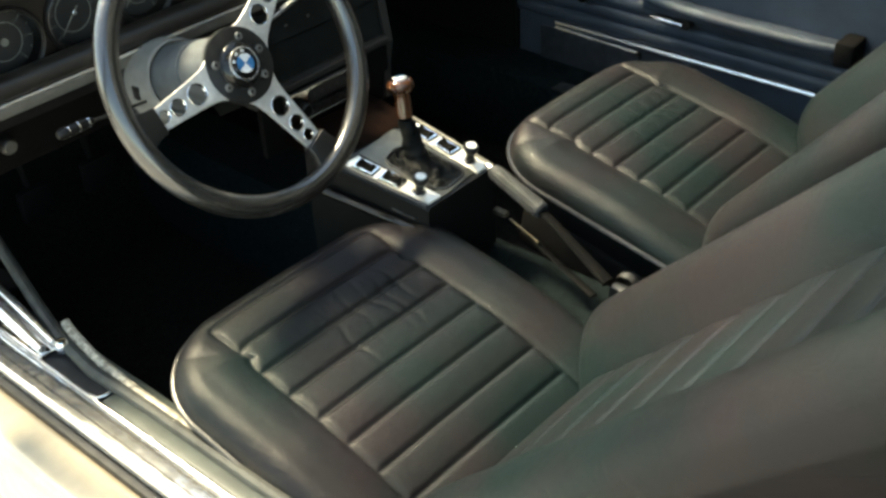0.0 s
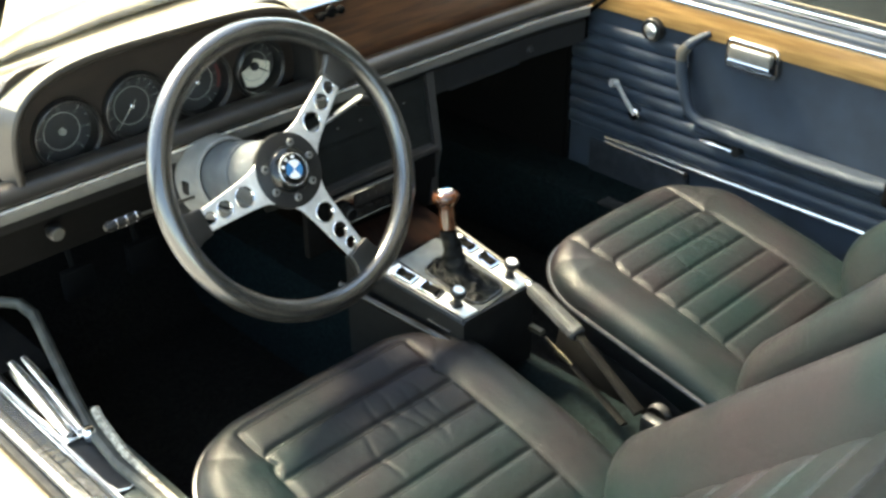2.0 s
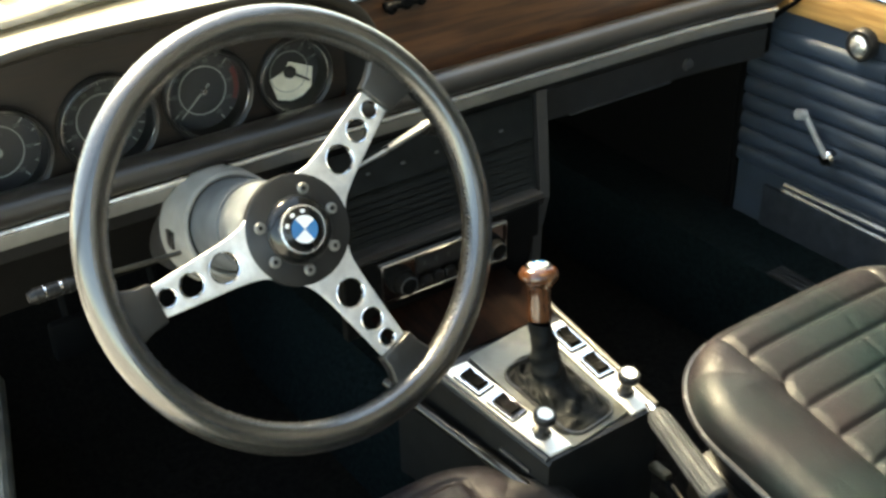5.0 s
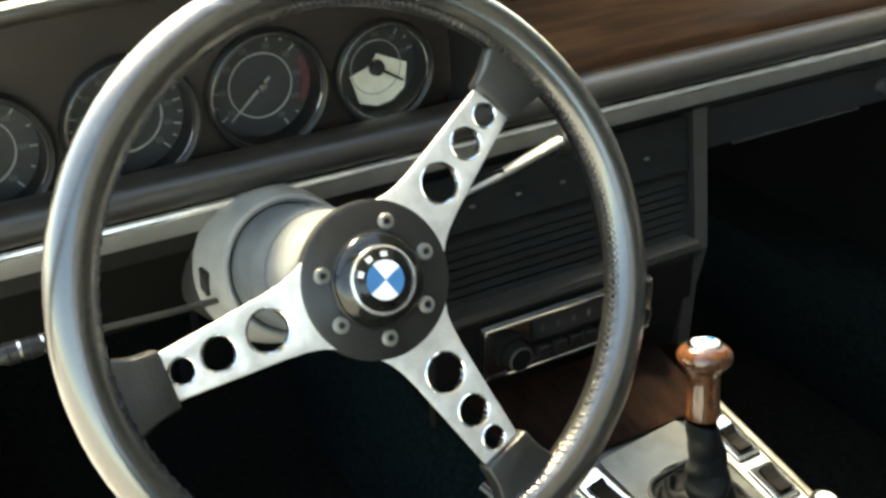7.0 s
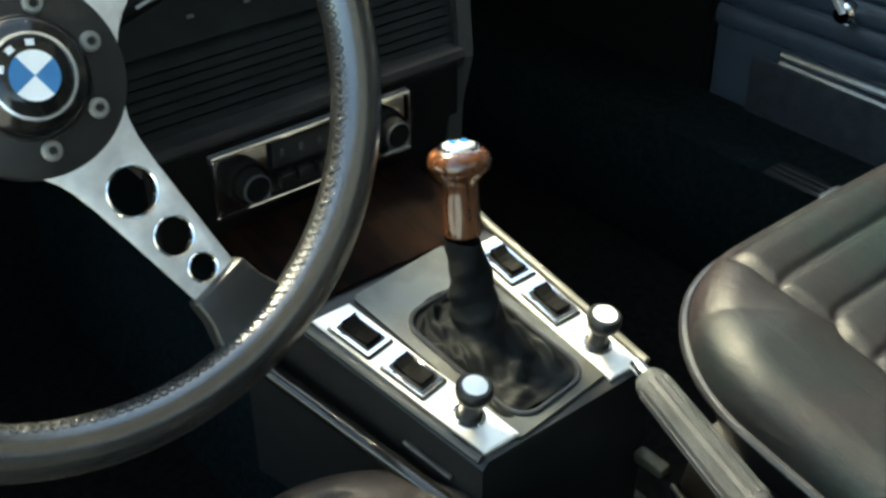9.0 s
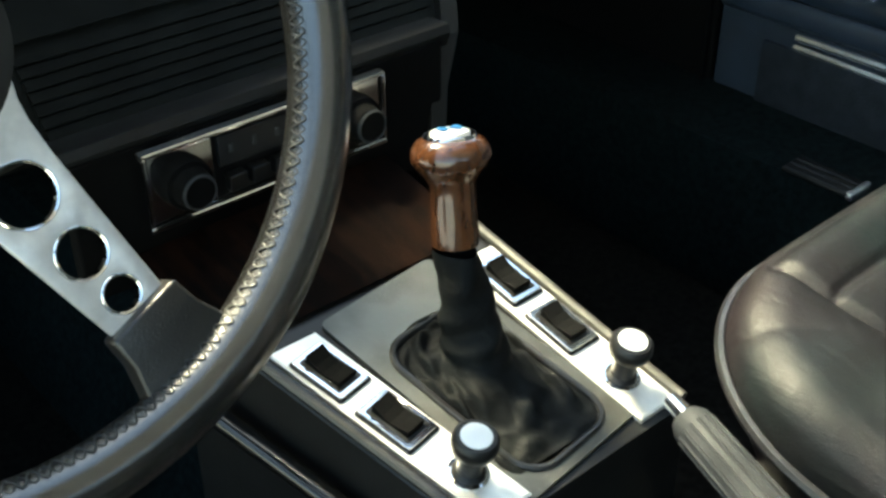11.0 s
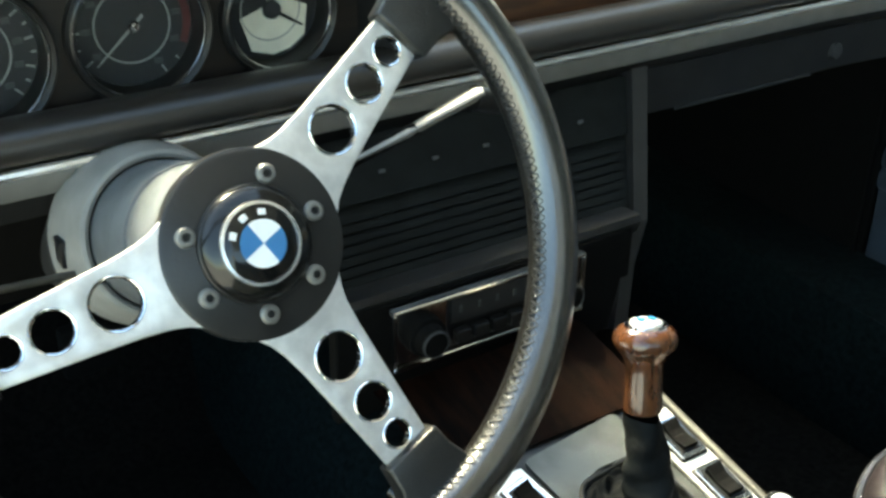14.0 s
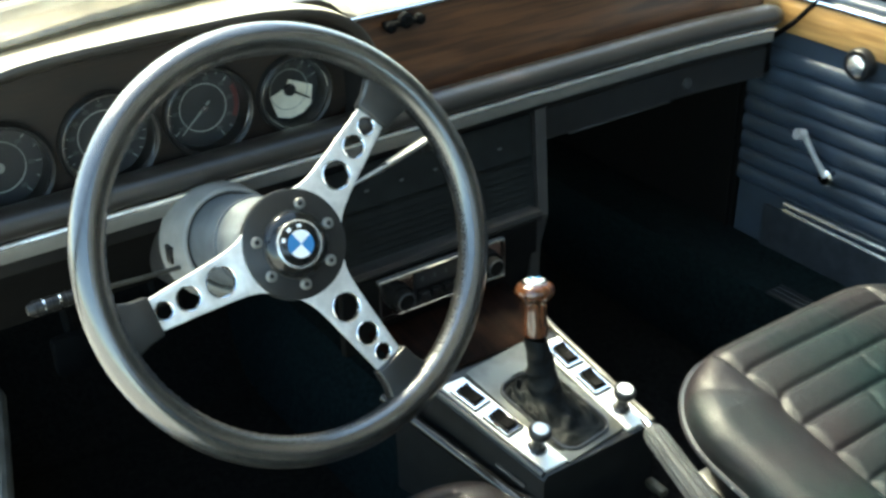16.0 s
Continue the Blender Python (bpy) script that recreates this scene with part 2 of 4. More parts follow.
def sheet(f, nu, nv, thick=0.0, bm=None):
    """A surface from f(u, v), u and v from 0 to 1; with thick, a closed shell along f's -z."""
    bm = bm or bmesh.new()
    g = [[bm.verts.new(f(i / nu, j / nv)) for j in range(nv + 1)] for i in range(nu + 1)]
    for i in range(nu):
        for j in range(nv):
            bm.faces.new((g[i][j], g[i + 1][j], g[i + 1][j + 1], g[i][j + 1]))
    return bm


def sweep_x(section, xs, shift=None, bm=None):
    """Extrudes a closed (y, z) section along x; shift(x) gives dy, dz."""
    bm = bm or bmesh.new()
    rings = []
    for x in xs:
        dy, dz = shift(x) if shift else (0, 0)
        rings.append([bm.verts.new((x, y + dy, z + dz)) for y, z in section])
    n = len(section)
    for a, b in zip(rings, rings[1:]):
        for k in range(n):
            bm.faces.new((a[k], a[(k + 1) % n], b[(k + 1) % n], b[k]))
    bm.faces.new(rings[0])
    bm.faces.new(rings[-1][::-1])
    return bm


def arc(cx, cy, rad, a0, a1, n):
    return [(cx + rad * math.cos(radians(a0 + (a1 - a0) * i / n)), cy + rad * math.sin(radians(a0 + (a1 - a0) * i / n))) for i in range(n + 1)]


def rounded(x0, y0, x1, y1, rad, n=5):
    return arc(x1 - rad, y1 - rad, rad, 0, 90, n) + arc(x0 + rad, y1 - rad, rad, 90, 180, n) + arc(x0 + rad, y0 + rad, rad, 180, 270, n) + arc(x1 - rad, y0 + rad, rad, 270, 360, n)


def span(a, b, n):
    return [a + (b - a) * i / n for i in range(n + 1)]


def axes(origin, x, y, z):
    m = Matrix((x, y, z)).transposed().to_4x4()
    m.translation = origin
    return m


# ---- setting ----
GROUND = -0.88
tagged(part("ground", box((-60, -60, GROUND - 0.2), (60, 60, GROUND)), BOUNCE_GROUND, smooth=0), "unseen ground under the parked car, made pale to bounce light", "ground", kind="structure")
tagged(part("wall_east", box((2.2, -12, GROUND), (2.5, 0.75, 3.2)), WALL, smooth=0), "dark green garage wall beside the car", "wall", kind="structure")

# ---- car body ----
DOOR_X = 0.935
body = thing("car", "beige coupe with dark trimmed cabin and open driver side", "car")
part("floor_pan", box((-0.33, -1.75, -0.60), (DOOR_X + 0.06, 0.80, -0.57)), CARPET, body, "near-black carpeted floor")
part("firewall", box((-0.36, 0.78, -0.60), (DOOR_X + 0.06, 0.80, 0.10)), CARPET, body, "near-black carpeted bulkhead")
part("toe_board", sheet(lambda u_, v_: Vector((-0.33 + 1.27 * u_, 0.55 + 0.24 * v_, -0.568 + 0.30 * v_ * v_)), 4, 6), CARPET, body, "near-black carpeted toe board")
part("rear_bulkhead", box((-0.36, -1.80, -0.60), (DOOR_X + 0.06, -1.76, 0.30)), CARPET, body)
tunnel = [(0.17, -0.57), (0.20, -0.44), (0.23, -0.41), (0.35, -0.41), (0.38, -0.44), (0.41, -0.57)]
bm = bmesh.new()
ringa = [[bm.verts.new((x, y, z)) for x, z in tunnel] for y in (0.78, -0.15, -1.75)]
for a, b in zip(ringa, ringa[1:]):
    for k in range(len(tunnel) - 1):
        bm.faces.new((a[k], a[k + 1], b[k + 1], b[k]))
part("tunnel", bm, BLUE_CARPET, body, "dark blue carpeted transmission tunnel")
ROOF0, ROOF_Z = -0.36, 0.775
for name, skin, up_, label in (("roof_lining", HEADLINER, 0.0, "pale cloth headliner under the roof"), ("roof_skin", PAINT, 0.022, "beige painted roof skin")):
    part(name, sheet(lambda u_, v_: Vector((-0.27 + 1.16 * u_, ROOF0 - 1.59 * v_, ROOF_Z + up_ + 0.05 * (1 - (2 * u_ - 1) ** 2) - 0.03 * (2 * v_ - 1) ** 2)), 10, 10), skin, body, label)
part("header_rail", tube([(-0.30, ROOF0, ROOF_Z - 0.015), (0.05, ROOF0 + 0.03, ROOF_Z + 0.010), (0.31, ROOF0 + 0.035, ROOF_Z + 0.020), (0.60, ROOF0 + 0.03, ROOF_Z + 0.010), (0.89, ROOF0, ROOF_Z - 0.015)], 0.022, 10), BLACK, body, "black windscreen header rail")
part("windscreen_pillar", tube([(-0.480, 0.20, -0.14), (-0.480, 0.07, 0.07), (-0.480, -0.08, 0.24), (-0.478, -0.215, 0.39), (-0.465, -0.28, 0.50), (-0.400, -0.33, 0.65), (-0.31, ROOF0, ROOF_Z)], [0.030, 0.028, 0.026, 0.025, 0.024, 0.024, 0.024], 12), MATTE, body, "slim black trimmed windscreen pillar")
part("windscreen_pillar", tube([(0.985, 0.40, 0.06), (0.965, 0.14, 0.33), (0.89, ROOF0, ROOF_Z)], 0.022, 10), BLACK, body, "slim black trimmed windscreen pillar")
part("windscreen", sheet(lambda u_, v_: Vector((-0.36 + 0.10 * v_ + (1.29 - 0.21 * v_) * u_, 0.330 - 0.69 * v_ + 0.11 * (1 - (2 * u_ - 1) ** 2), 0.118 + 0.65 * v_)), 8, 4), GLASS, body, "clear windscreen").visible_shadow = False

# ---- dashboard ----
dash = thing("dashboard", "black vinyl dashboard with satin strip and dark wood passenger panel", "dashboard")
DASH_L, DASH_R = -0.40, 0.932


def turn_in(x):
    """The dashboard's face comes back towards the cabin near the passenger door."""
    k = max(0.0, (x - 0.70) / 0.24)
    return -0.034 * k * k, 0.004 * k * k


ROLL_R = 0.893


def screen_y(x):
    """Where the windscreen meets the dash top, bowed towards its ends."""
    return 0.440 - 0.12 * ((x - 0.28) / 0.68) ** 2



xs = span(DASH_L, ROLL_R, 44)
strip_sec = rounded(0.205, -0.040, 0.216, -0.022, 0.003, 2)
part("satin_strip", sweep_x(strip_sec, xs, turn_in), STRIP, dash, "satin grey metal strip along the lower edge")
part("chrome_bead", sweep_x([(0.2030 + 0.0036 * math.cos(a), -0.0190 + 0.0036 * math.sin(a)) for a in span(0, 2 * math.pi, 8)[:-1]], xs, turn_in), SILL, dash, "thin chrome bead above the satin strip")
roll_sec = [(0.222 + 0.024 * math.cos(radians(a)), -0.0035 + 0.0160 * math.sin(radians(a))) for a in range(0, 360, 24)]
part("padded_roll", sweep_x(roll_sec, xs, turn_in), VINYL, dash, "padded black vinyl roll")
part("roll_end", lathe([(0.0, 0.026), (0.007, 0.024), (0.0125, 0.018), (0.0155, 0.009), (0.0162, 0.0)], 24, m=axes((ROLL_R - 0.001, 0.222 + turn_in(ROLL_R)[0], -0.0035 + turn_in(ROLL_R)[1]), (0, 1.45, 0), (0, 0, 1), (1, 0, 0))), VINYL, dash)
part("dash_end", box((ROLL_R - 0.002, 0.210, -0.100), (DOOR_X - 0.009, 0.27, -0.014), 0.004), MATTE, dash, "black end of the dashboard", smooth=0)
part("backing", sweep_x([(0.218, -0.060), (0.27, -0.060), (0.27, -0.010), (0.218, -0.010)], xs, turn_in), BLACK, dash)
# wood panel before the passenger
part("wood_panel", sheet(lambda u_, v_: Vector((0.20 + (DASH_R - 0.20) * u_, 0.262 + 0.028 * v_ + turn_in(0.20 + (DASH_R - 0.20) * u_)[0], -0.022 + 0.122 * v_ - 0.055 * v_ * max(0.0, u_ - 0.45) ** 1.5)), 30, 3), DASH_WOOD, dash, "dark red-brown wood veneer panel")
latch = part("panel_latch", box((0.284, 0.271, 0.084), (0.340, 0.287, 0.092), 0.003), MATTE, dash, "black turn latch on the wood panel")
for x, z, rr in ((0.290, 0.086, 0.007), (0.312, 0.091, 0.010), (0.333, 0.089, 0.007)):
    part("latch_wing", lathe([(rr, 0.0), (rr, 0.008), (rr * 0.6, 0.011), (0, 0.011)], 16, m=axes((x, 0.279, z), (1, 0, 0), (0, 0, 1), (0, -1, 0))), MATTE, latch)
part("shelf", sweep_x([(0.222, 0.006), (0.270, -0.014), (0.270, -0.022), (0.222, -0.010)], span(0.19, ROLL_R, 24), turn_in), VINYL, dash)
part("panel_trim", sweep_x([(0.287 + 0.0028 * math.cos(a), 0.101 + 0.0028 * math.sin(a)) for a in span(0, 2 * math.pi, 8)[:-1]], span(0.20, DASH_R, 24), lambda x: (turn_in(x)[0], -0.055 * max(0.0, (x - 0.20) / (DASH_R - 0.20) - 0.45) ** 1.5)), CHROME, dash, "thin chrome line over the wood panel")
# padded top, and the hood round the instruments
CL = 0.250


def top_at(u_, v_):
    x = DASH_L + (DASH_R - DASH_L) * u_
    drop = -0.055 * max(0.0, (x - 0.20) / (DASH_R - 0.20) - 0.45) ** 1.5
    front = (0.330 if -0.31 < x < 0.245 else 0.289) + turn_in(x)[0]
    fold = 0.14
    w_ = max(0.0, (v_ - fold) / (1 - fold))
    y = front + (screen_y(x) - 0.005 - front) * w_
    z = 0.104 + drop + 0.010 * math.sin(math.pi * min(1.0, w_ * 1.2)) + 0.014 * w_ - drop * w_ * 0.8
    if v_ < fold:
        # the front edge turns down to the panel below
        e = 1 - v_ / fold
        z -= 0.005 * e
        y += 0.006 * (1 - math.sqrt(max(0.0, 1 - (1 - e) ** 2)))
    return Vector((x, y, z))


part("padded_top", sheet(top_at, 110, 28), TOP, dash, "dark padded vinyl top, coloured pale for the sunlight on it")


def mouth(u_, grow=0.0):
    """The hood's mouth: a flattened arch from the left foot to the right one, with its outward direction."""
    a = math.pi * (1 - u_)
    c_, s_ = math.cos(a), math.sin(a)
    px = math.copysign(abs(c_) ** 0.5, c_)
    pz = abs(s_) ** 0.5
    out = Vector((math.copysign(abs(c_) ** 1.5, c_) * 0.158, 0, abs(s_) ** 1.5 * 0.2600))
    out = out.normalized() if out.length > 1e-6 else Vector((px, 0, 0))
    return Vector((-0.032 + 0.2540 * px, 0.213, -0.004 + 0.154 * pz)) + out * grow, out


def hood_at(u_, v_):
    p = mouth(u_)[0]
    s = 1.0 - 0.06 * v_
    return Vector((-0.036 + (p.x + 0.036) * s, 0.213 + 0.040 * v_, 0.07 + (p.z - 0.07) * s))


def cowl_at(u_, v_):
    """The padded skin over the hood: a rounded lip, then back and down into the dash top."""
    if v_ < 0:
        a = math.pi * 0.75 * (1 + v_)
        p, out = mouth(u_)
        return p + out * (0.011 * (1 - math.cos(a)) * 0.75) + Vector((0, -0.009 * math.sin(a), 0))
    w_ = v_
    p, out = mouth(u_, 0.011 * (1 - math.cos(math.pi * 0.75)) * 0.75)
    y0 = p.y - 0.009 * math.sin(math.pi * 0.75)
    k = w_ * w_ * (3 - 2 * w_)
    low = 0.112 if p.z > 0.112 else p.z + (0.112 - p.z) * 0.8
    return Vector((p.x + out.x * 0.030 * w_, y0 + (screen_y(p.x) - 0.008 - y0) * w_, p.z + (low - p.z) * k))


part("hood_lining", sheet(hood_at, 72, 4), BLACK, dash, "black lining inside the instrument hood")
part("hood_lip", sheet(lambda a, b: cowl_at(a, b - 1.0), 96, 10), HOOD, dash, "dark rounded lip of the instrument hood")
# Sunlight on the crown is coloured in; the cheeks keep the dark vinyl.
part("hood_cowl", sheet(lambda a, b: cowl_at(0.165 + 0.67 * a, b), 72, 24), TOP, dash, "padded hood over the instruments, coloured pale for the sunlight on it")
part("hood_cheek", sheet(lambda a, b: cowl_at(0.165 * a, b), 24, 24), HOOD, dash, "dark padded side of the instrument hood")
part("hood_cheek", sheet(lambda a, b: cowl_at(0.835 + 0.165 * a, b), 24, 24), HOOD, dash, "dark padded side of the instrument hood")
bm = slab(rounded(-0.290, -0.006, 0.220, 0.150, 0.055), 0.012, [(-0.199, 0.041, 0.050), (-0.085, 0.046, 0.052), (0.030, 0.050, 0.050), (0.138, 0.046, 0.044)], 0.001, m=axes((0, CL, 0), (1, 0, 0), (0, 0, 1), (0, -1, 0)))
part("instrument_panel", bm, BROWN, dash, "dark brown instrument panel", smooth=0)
part("lower_ramp", sweep_x([(0.222, 0.008), (CL, -0.004), (CL + 0.01, -0.012), (0.222, -0.010)], span(-0.38, 0.228, 10)), VINYL, dash)


def dial(name, x, z, rad, label, start, stop, ticks, needle, red=None, glare=False):
    g = part(name, lathe([(rad + 0.006, 0.006), (rad + 0.004, 0.009), (rad + 0.001, 0.006), (rad - 0.002, -0.012), (rad - 0.002, -0.020), (rad + 0.006, -0.020), (rad + 0.006, 0.006)], 48), BLACK, dash, label)
    g.matrix_world = axes((x, CL - 0.002, z), (1, 0, 0), (0, 0, 1), (0, -1, 0))
    part("face", lathe([(rad - 0.002, -0.016), (0, -0.016)], 48), DIAL, g)
    part("ring", lathe([(rad - 0.0010, 0.0060), (rad - 0.0004, 0.0072), (rad + 0.0004, 0.0060)], 48), CHROME, g, "thin chrome ring")
    part("inner_ring", lathe([(rad * 0.60, -0.0155), (rad * 0.60, -0.0145), (rad * 0.575, -0.0145), (rad * 0.575, -0.0155)], 40), MARK, g)
    for i in range(ticks + 1):
        a = radians(start + (stop - start) * i / ticks)
        long = i % 2 == 0
        r0, r1 = rad * (0.80 if long else 0.86), rad * 0.93
        bm = slab([(-0.0007, r0), (0.0007, r0), (0.0007, r1), (-0.0007, r1)], 0.0005, m=Matrix.Translation((0, 0, -0.0148)) @ Matrix.Rotation(a - math.pi / 2, 4, "Z"))
        part("tick", bm, MARK_RED if red and red[0] <= i <= red[1] else MARK, g, smooth=0)
        if long:
            bm = slab([(-0.0032, -0.0022), (0.0032, -0.0022), (0.0032, 0.0022), (-0.0032, 0.0022)], 0.0005, m=Matrix.Translation((rad * 0.71 * math.cos(a), rad * 0.71 * math.sin(a), -0.0148)))
            part("numeral_bar", bm, MARK_DIM, g, smooth=0)
    if red:
        a0, a1 = start + (stop - start) * red[0] / ticks, start + (stop - start) * red[1] / ticks
        bm = slab(arc(0, 0, rad * 0.92, a0, a1, 10) + arc(0, 0, rad * 0.80, a1, a0, 10), 0.0004, m=Matrix.Translation((0, 0, -0.0152)))
        part("red_sector", bm, MARK_RED, g, smooth=0)
    if needle is not None:
        bm = slab([(-0.0012, -rad * 0.22), (0.0012, -rad * 0.22), (0.0006, rad * 0.82), (-0.0006, rad * 0.82)], 0.0006, m=Matrix.Translation((0, 0, -0.0125)) @ Matrix.Rotation(radians(needle) - math.pi / 2, 4, "Z"))
        part("needle", bm, MARK, g, smooth=0)
        part("needle_cap", lathe([(rad * 0.09, -0.0135), (rad * 0.09, -0.010), (rad * 0.06, -0.0085), (0, -0.008)], 20), CHROME, g)
    part("glass", lathe([(rad - 0.002, 0.002), (0, 0.0035)], 48), LENS, g).visible_shadow = False
    return g


dial("clock_dial", -0.199, 0.041, 0.0475, "round black auxiliary dial", -50, 230, 12, None)
part("hub_dot", lathe([(0.0055, -0.0145), (0.0055, -0.011), (0, -0.0105)], 20), MARK, bpy.data.objects["clock_dial"])
dial("speedometer", -0.085, 0.046, 0.0495, "round black speedometer dial", 225, -45, 20, 228)
dial("rev_counter", 0.030, 0.050, 0.0475, "round black rev counter with red sector", 215, -60, 16, 222, red=(11, 14))
g = dial("fuel_gauge", 0.138, 0.046, 0.0415, "round combined gauge with pale lower field", 160, 20, 8, None)
part("needle", slab([(-0.0018, 0.008), (0.0018, 0.008), (0.0009, -0.030), (-0.0009, -0.030)], 0.0006, m=Matrix.Translation((0, 0, -0.0125)) @ Matrix.Rotation(radians(58), 4, "Z")), DIAL, g, "dark needle", smooth=0)
part("needle_cap", lathe([(0.0075, -0.0135), (0.0070, -0.0100), (0, -0.0090)], 20), DIAL, g, "dark needle hub")
pale = [(-0.66, -0.12), (-0.14, 0.06), (0.02, 0.32), (0.80, -0.02), (0.72, -0.62), (0.40, -0.86), (0.0, -0.94), (-0.45, -0.80)]
part("pale_field", slab([(0.0385 * a, 0.0385 * b) for a, b in pale], 0.0004, m=Matrix.Translation((0, 0, -0.0146))), PALE, g, "pale field of the gauge", smooth=0)

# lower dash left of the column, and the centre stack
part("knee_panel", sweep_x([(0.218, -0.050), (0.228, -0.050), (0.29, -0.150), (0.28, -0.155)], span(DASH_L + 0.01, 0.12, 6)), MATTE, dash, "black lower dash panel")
k = part("pull_knob", lathe([(0, 0.030), (0.010, 0.029), (0.0125, 0.024), (0.012, 0.014), (0.006, 0.010), (0.006, -0.05)], 24), BLACK, dash, "round black pull knob")
k.matrix_world = axes((-0.258, 0.235, -0.082), (1, 0, 0), (0, 0, 1), (0, -1, 0))
part("face", lathe([(0.0098, 0.0296), (0.0090, 0.0306), (0, 0.0310)], 24), SURROUND, k, "pale worn face")
part("glove_box", sweep_x([(0.215, -0.052), (0.226, -0.050), (0.232, -0.092), (0.226, -0.100), (0.216, -0.097)], span(0.488, ROLL_R, 14), turn_in), SATIN, dash, "black glove box lid under the strip")
# Added lighter strip in place of glints on the lid's lower edge.
part("glove_box_glint", sweep_x([(0.2145 + 0.0016 * math.cos(a), -0.098 + 0.0016 * math.sin(a)) for a in span(0, 2 * math.pi, 6)[:-1]], span(0.53, 0.72, 14), turn_in), GRIP, dash, "thin strip painting in the glints along the lid's lower edge")
k = part("glove_box_lock", lathe([(0, 0.006), (0.008, 0.005), (0.0095, 0.0), (0.0095, -0.01)], 20), GRIP, dash, "small grey metal lock")
k.matrix_world = axes((0.752, 0.215, -0.078), (1, 0, 0), (0, 0.2, 1), (0, -1, 0.2))

stack = thing("centre_stack", "black centre stack with heater panel, slats and radio", "console")
ST_L, ST_R = 0.100, 0.482


def on_stack(x, k, proud=0.0):
    """A point on the stack's sloping face, k from its head under the strip to the ledge over the radio."""
    return Vector((x - 0.060 * k * (x - ST_L) / (ST_R - ST_L), 0.208 - 0.082 * k - 0.85 * proud, -0.048 - 0.090 * k + 0.5 * proud))


def stack_bar(x0, x1, k0, k1, lo, hi, bm=None):
    """A bar lying across the face between two heights."""
    bm = bm or bmesh.new()
    c = [bm.verts.new(on_stack(x, k, p)) for p in (lo, hi) for x, k in ((x0, k0), (x1, k0), (x1, k1), (x0, k1))]
    for f in ((0, 1, 2, 3), (4, 5, 6, 7), (0, 1, 5, 4), (1, 2, 6, 5), (2, 3, 7, 6), (3, 0, 4, 7)):
        bm.faces.new([c[i] for i in f])
    return bm


part("housing", stack_bar(ST_L, ST_R - 0.02, 0.0, 1.0, -0.10, -0.0045), FACE, stack, "black stack housing", smooth=0)
part("heater_panel", stack_bar(ST_L + 0.006, ST_R - 0.024, 0.02, 0.44, -0.008, 0.0), FACE, stack, "black heater panel", smooth=0)
for i in range(5):
    x = 0.195 + 0.052 * i
    part("heater_symbol", stack_bar(x - 0.003, x + 0.003, 0.26, 0.285, -0.001, 0.0008), MARK_DIM, stack, smooth=0)
for i in range(7):
    k = 0.50 + 0.066 * i
    part("slat", stack_bar(ST_L + 0.012, ST_R - 0.030, k, k + 0.050, -0.008, -0.001), FACE, stack, smooth=0)
bm = bmesh.new()
rings = [[bm.verts.new(p) for p in (on_stack(ST_R - 0.018, k, 0.010) + o, on_stack(ST_R, k, 0.010) + o, on_stack(ST_R, k, -0.07) + o, on_stack(ST_R - 0.018, k, -0.07) + o)] for k, o in ((-0.02, Vector((-0.006, 0, 0))), (1.0, Vector((-0.006, 0, -0.012))), (1.12, Vector((-0.018, 0, -0.035))), (1.25, Vector((-0.022, 0, -0.075))))]
for p, q in zip(rings, rings[1:]):
    for k in range(4):
        bm.faces.new((p[k], p[(k + 1) % 4], q[(k + 1) % 4], q[k]))
bm.faces.new(rings[0]), bm.faces.new(rings[-1])
part("side_post", bm, SATIN, stack, "dark grey upright side post", smooth=0)
part("ledge", sweep_x([(0.106, -0.137), (0.108, -0.131), (0.126, -0.132), (0.140, -0.136), (0.140, -0.148), (0.110, -0.148)], [ST_L, ST_R - 0.084]), SATIN, stack, "satin black ledge")
part("radio_panel", box((ST_L + 0.004, 0.106, -0.235), (ST_R - 0.092, 0.118, -0.140), 0.002), MATTE, stack, "black panel round the radio", smooth=0)
radio = thing("car_radio", "chrome-edged car radio with two round knobs", "radio")
RZ0, RZ1, RX0, RX1 = -0.195, -0.141, 0.146, 0.328
part("chassis", box((RX0 + 0.004, 0.098, RZ0 + 0.004), (RX1 - 0.004, 0.20, RZ1 - 0.004), 0.001), BLACK, radio, smooth=0)
bm = bmesh.new()
for lo, hi in (((RX0, 0.092, RZ0), (RX1, 0.1, RZ0 + 0.004)), ((RX0, 0.092, RZ1 - 0.003), (RX1, 0.1, RZ1)), ((RX0, 0.092, RZ0 + 0.004), (RX0 + 0.003, 0.1, RZ1 - 0.003)), ((RX1 - 0.003, 0.092, RZ0 + 0.004), (RX1, 0.1, RZ1 - 0.003))):
    box(lo, hi, 0.0008, 1, bm)
part("frame", bm, CHROME, radio, "chrome frame", smooth=0)
for x in (RX0 + 0.026, RX1 - 0.026):
    part("side_plate", box((x - 0.022, 0.095, RZ0 + 0.005), (x + 0.022, 0.099, RZ1 - 0.004), 0.0006), CHROME, radio, smooth=0)
    kn = part("knob", lathe([(0, 0.021), (0.0095, 0.021), (0.012, 0.019), (0.013, 0.010), (0.016, 0.009), (0.017, 0.0), (0.017, -0.002)], 28), MATTE, radio, "round black knob")
    kn.matrix_world = axes((x, 0.095, -0.167), (1, 0, 0), (0, 0, 1), (0, -1, 0))
    part("knob_ring", lathe([(0.0098, 0.0211), (0.0108, 0.0216), (0.0118, 0.0200)], 28), GRIP, kn)
part("scale_window", box((RX0 + 0.052, 0.0945, -0.168), (RX1 - 0.052, 0.098, RZ1 - 0.006), 0.0006), DIAL, radio, smooth=0)
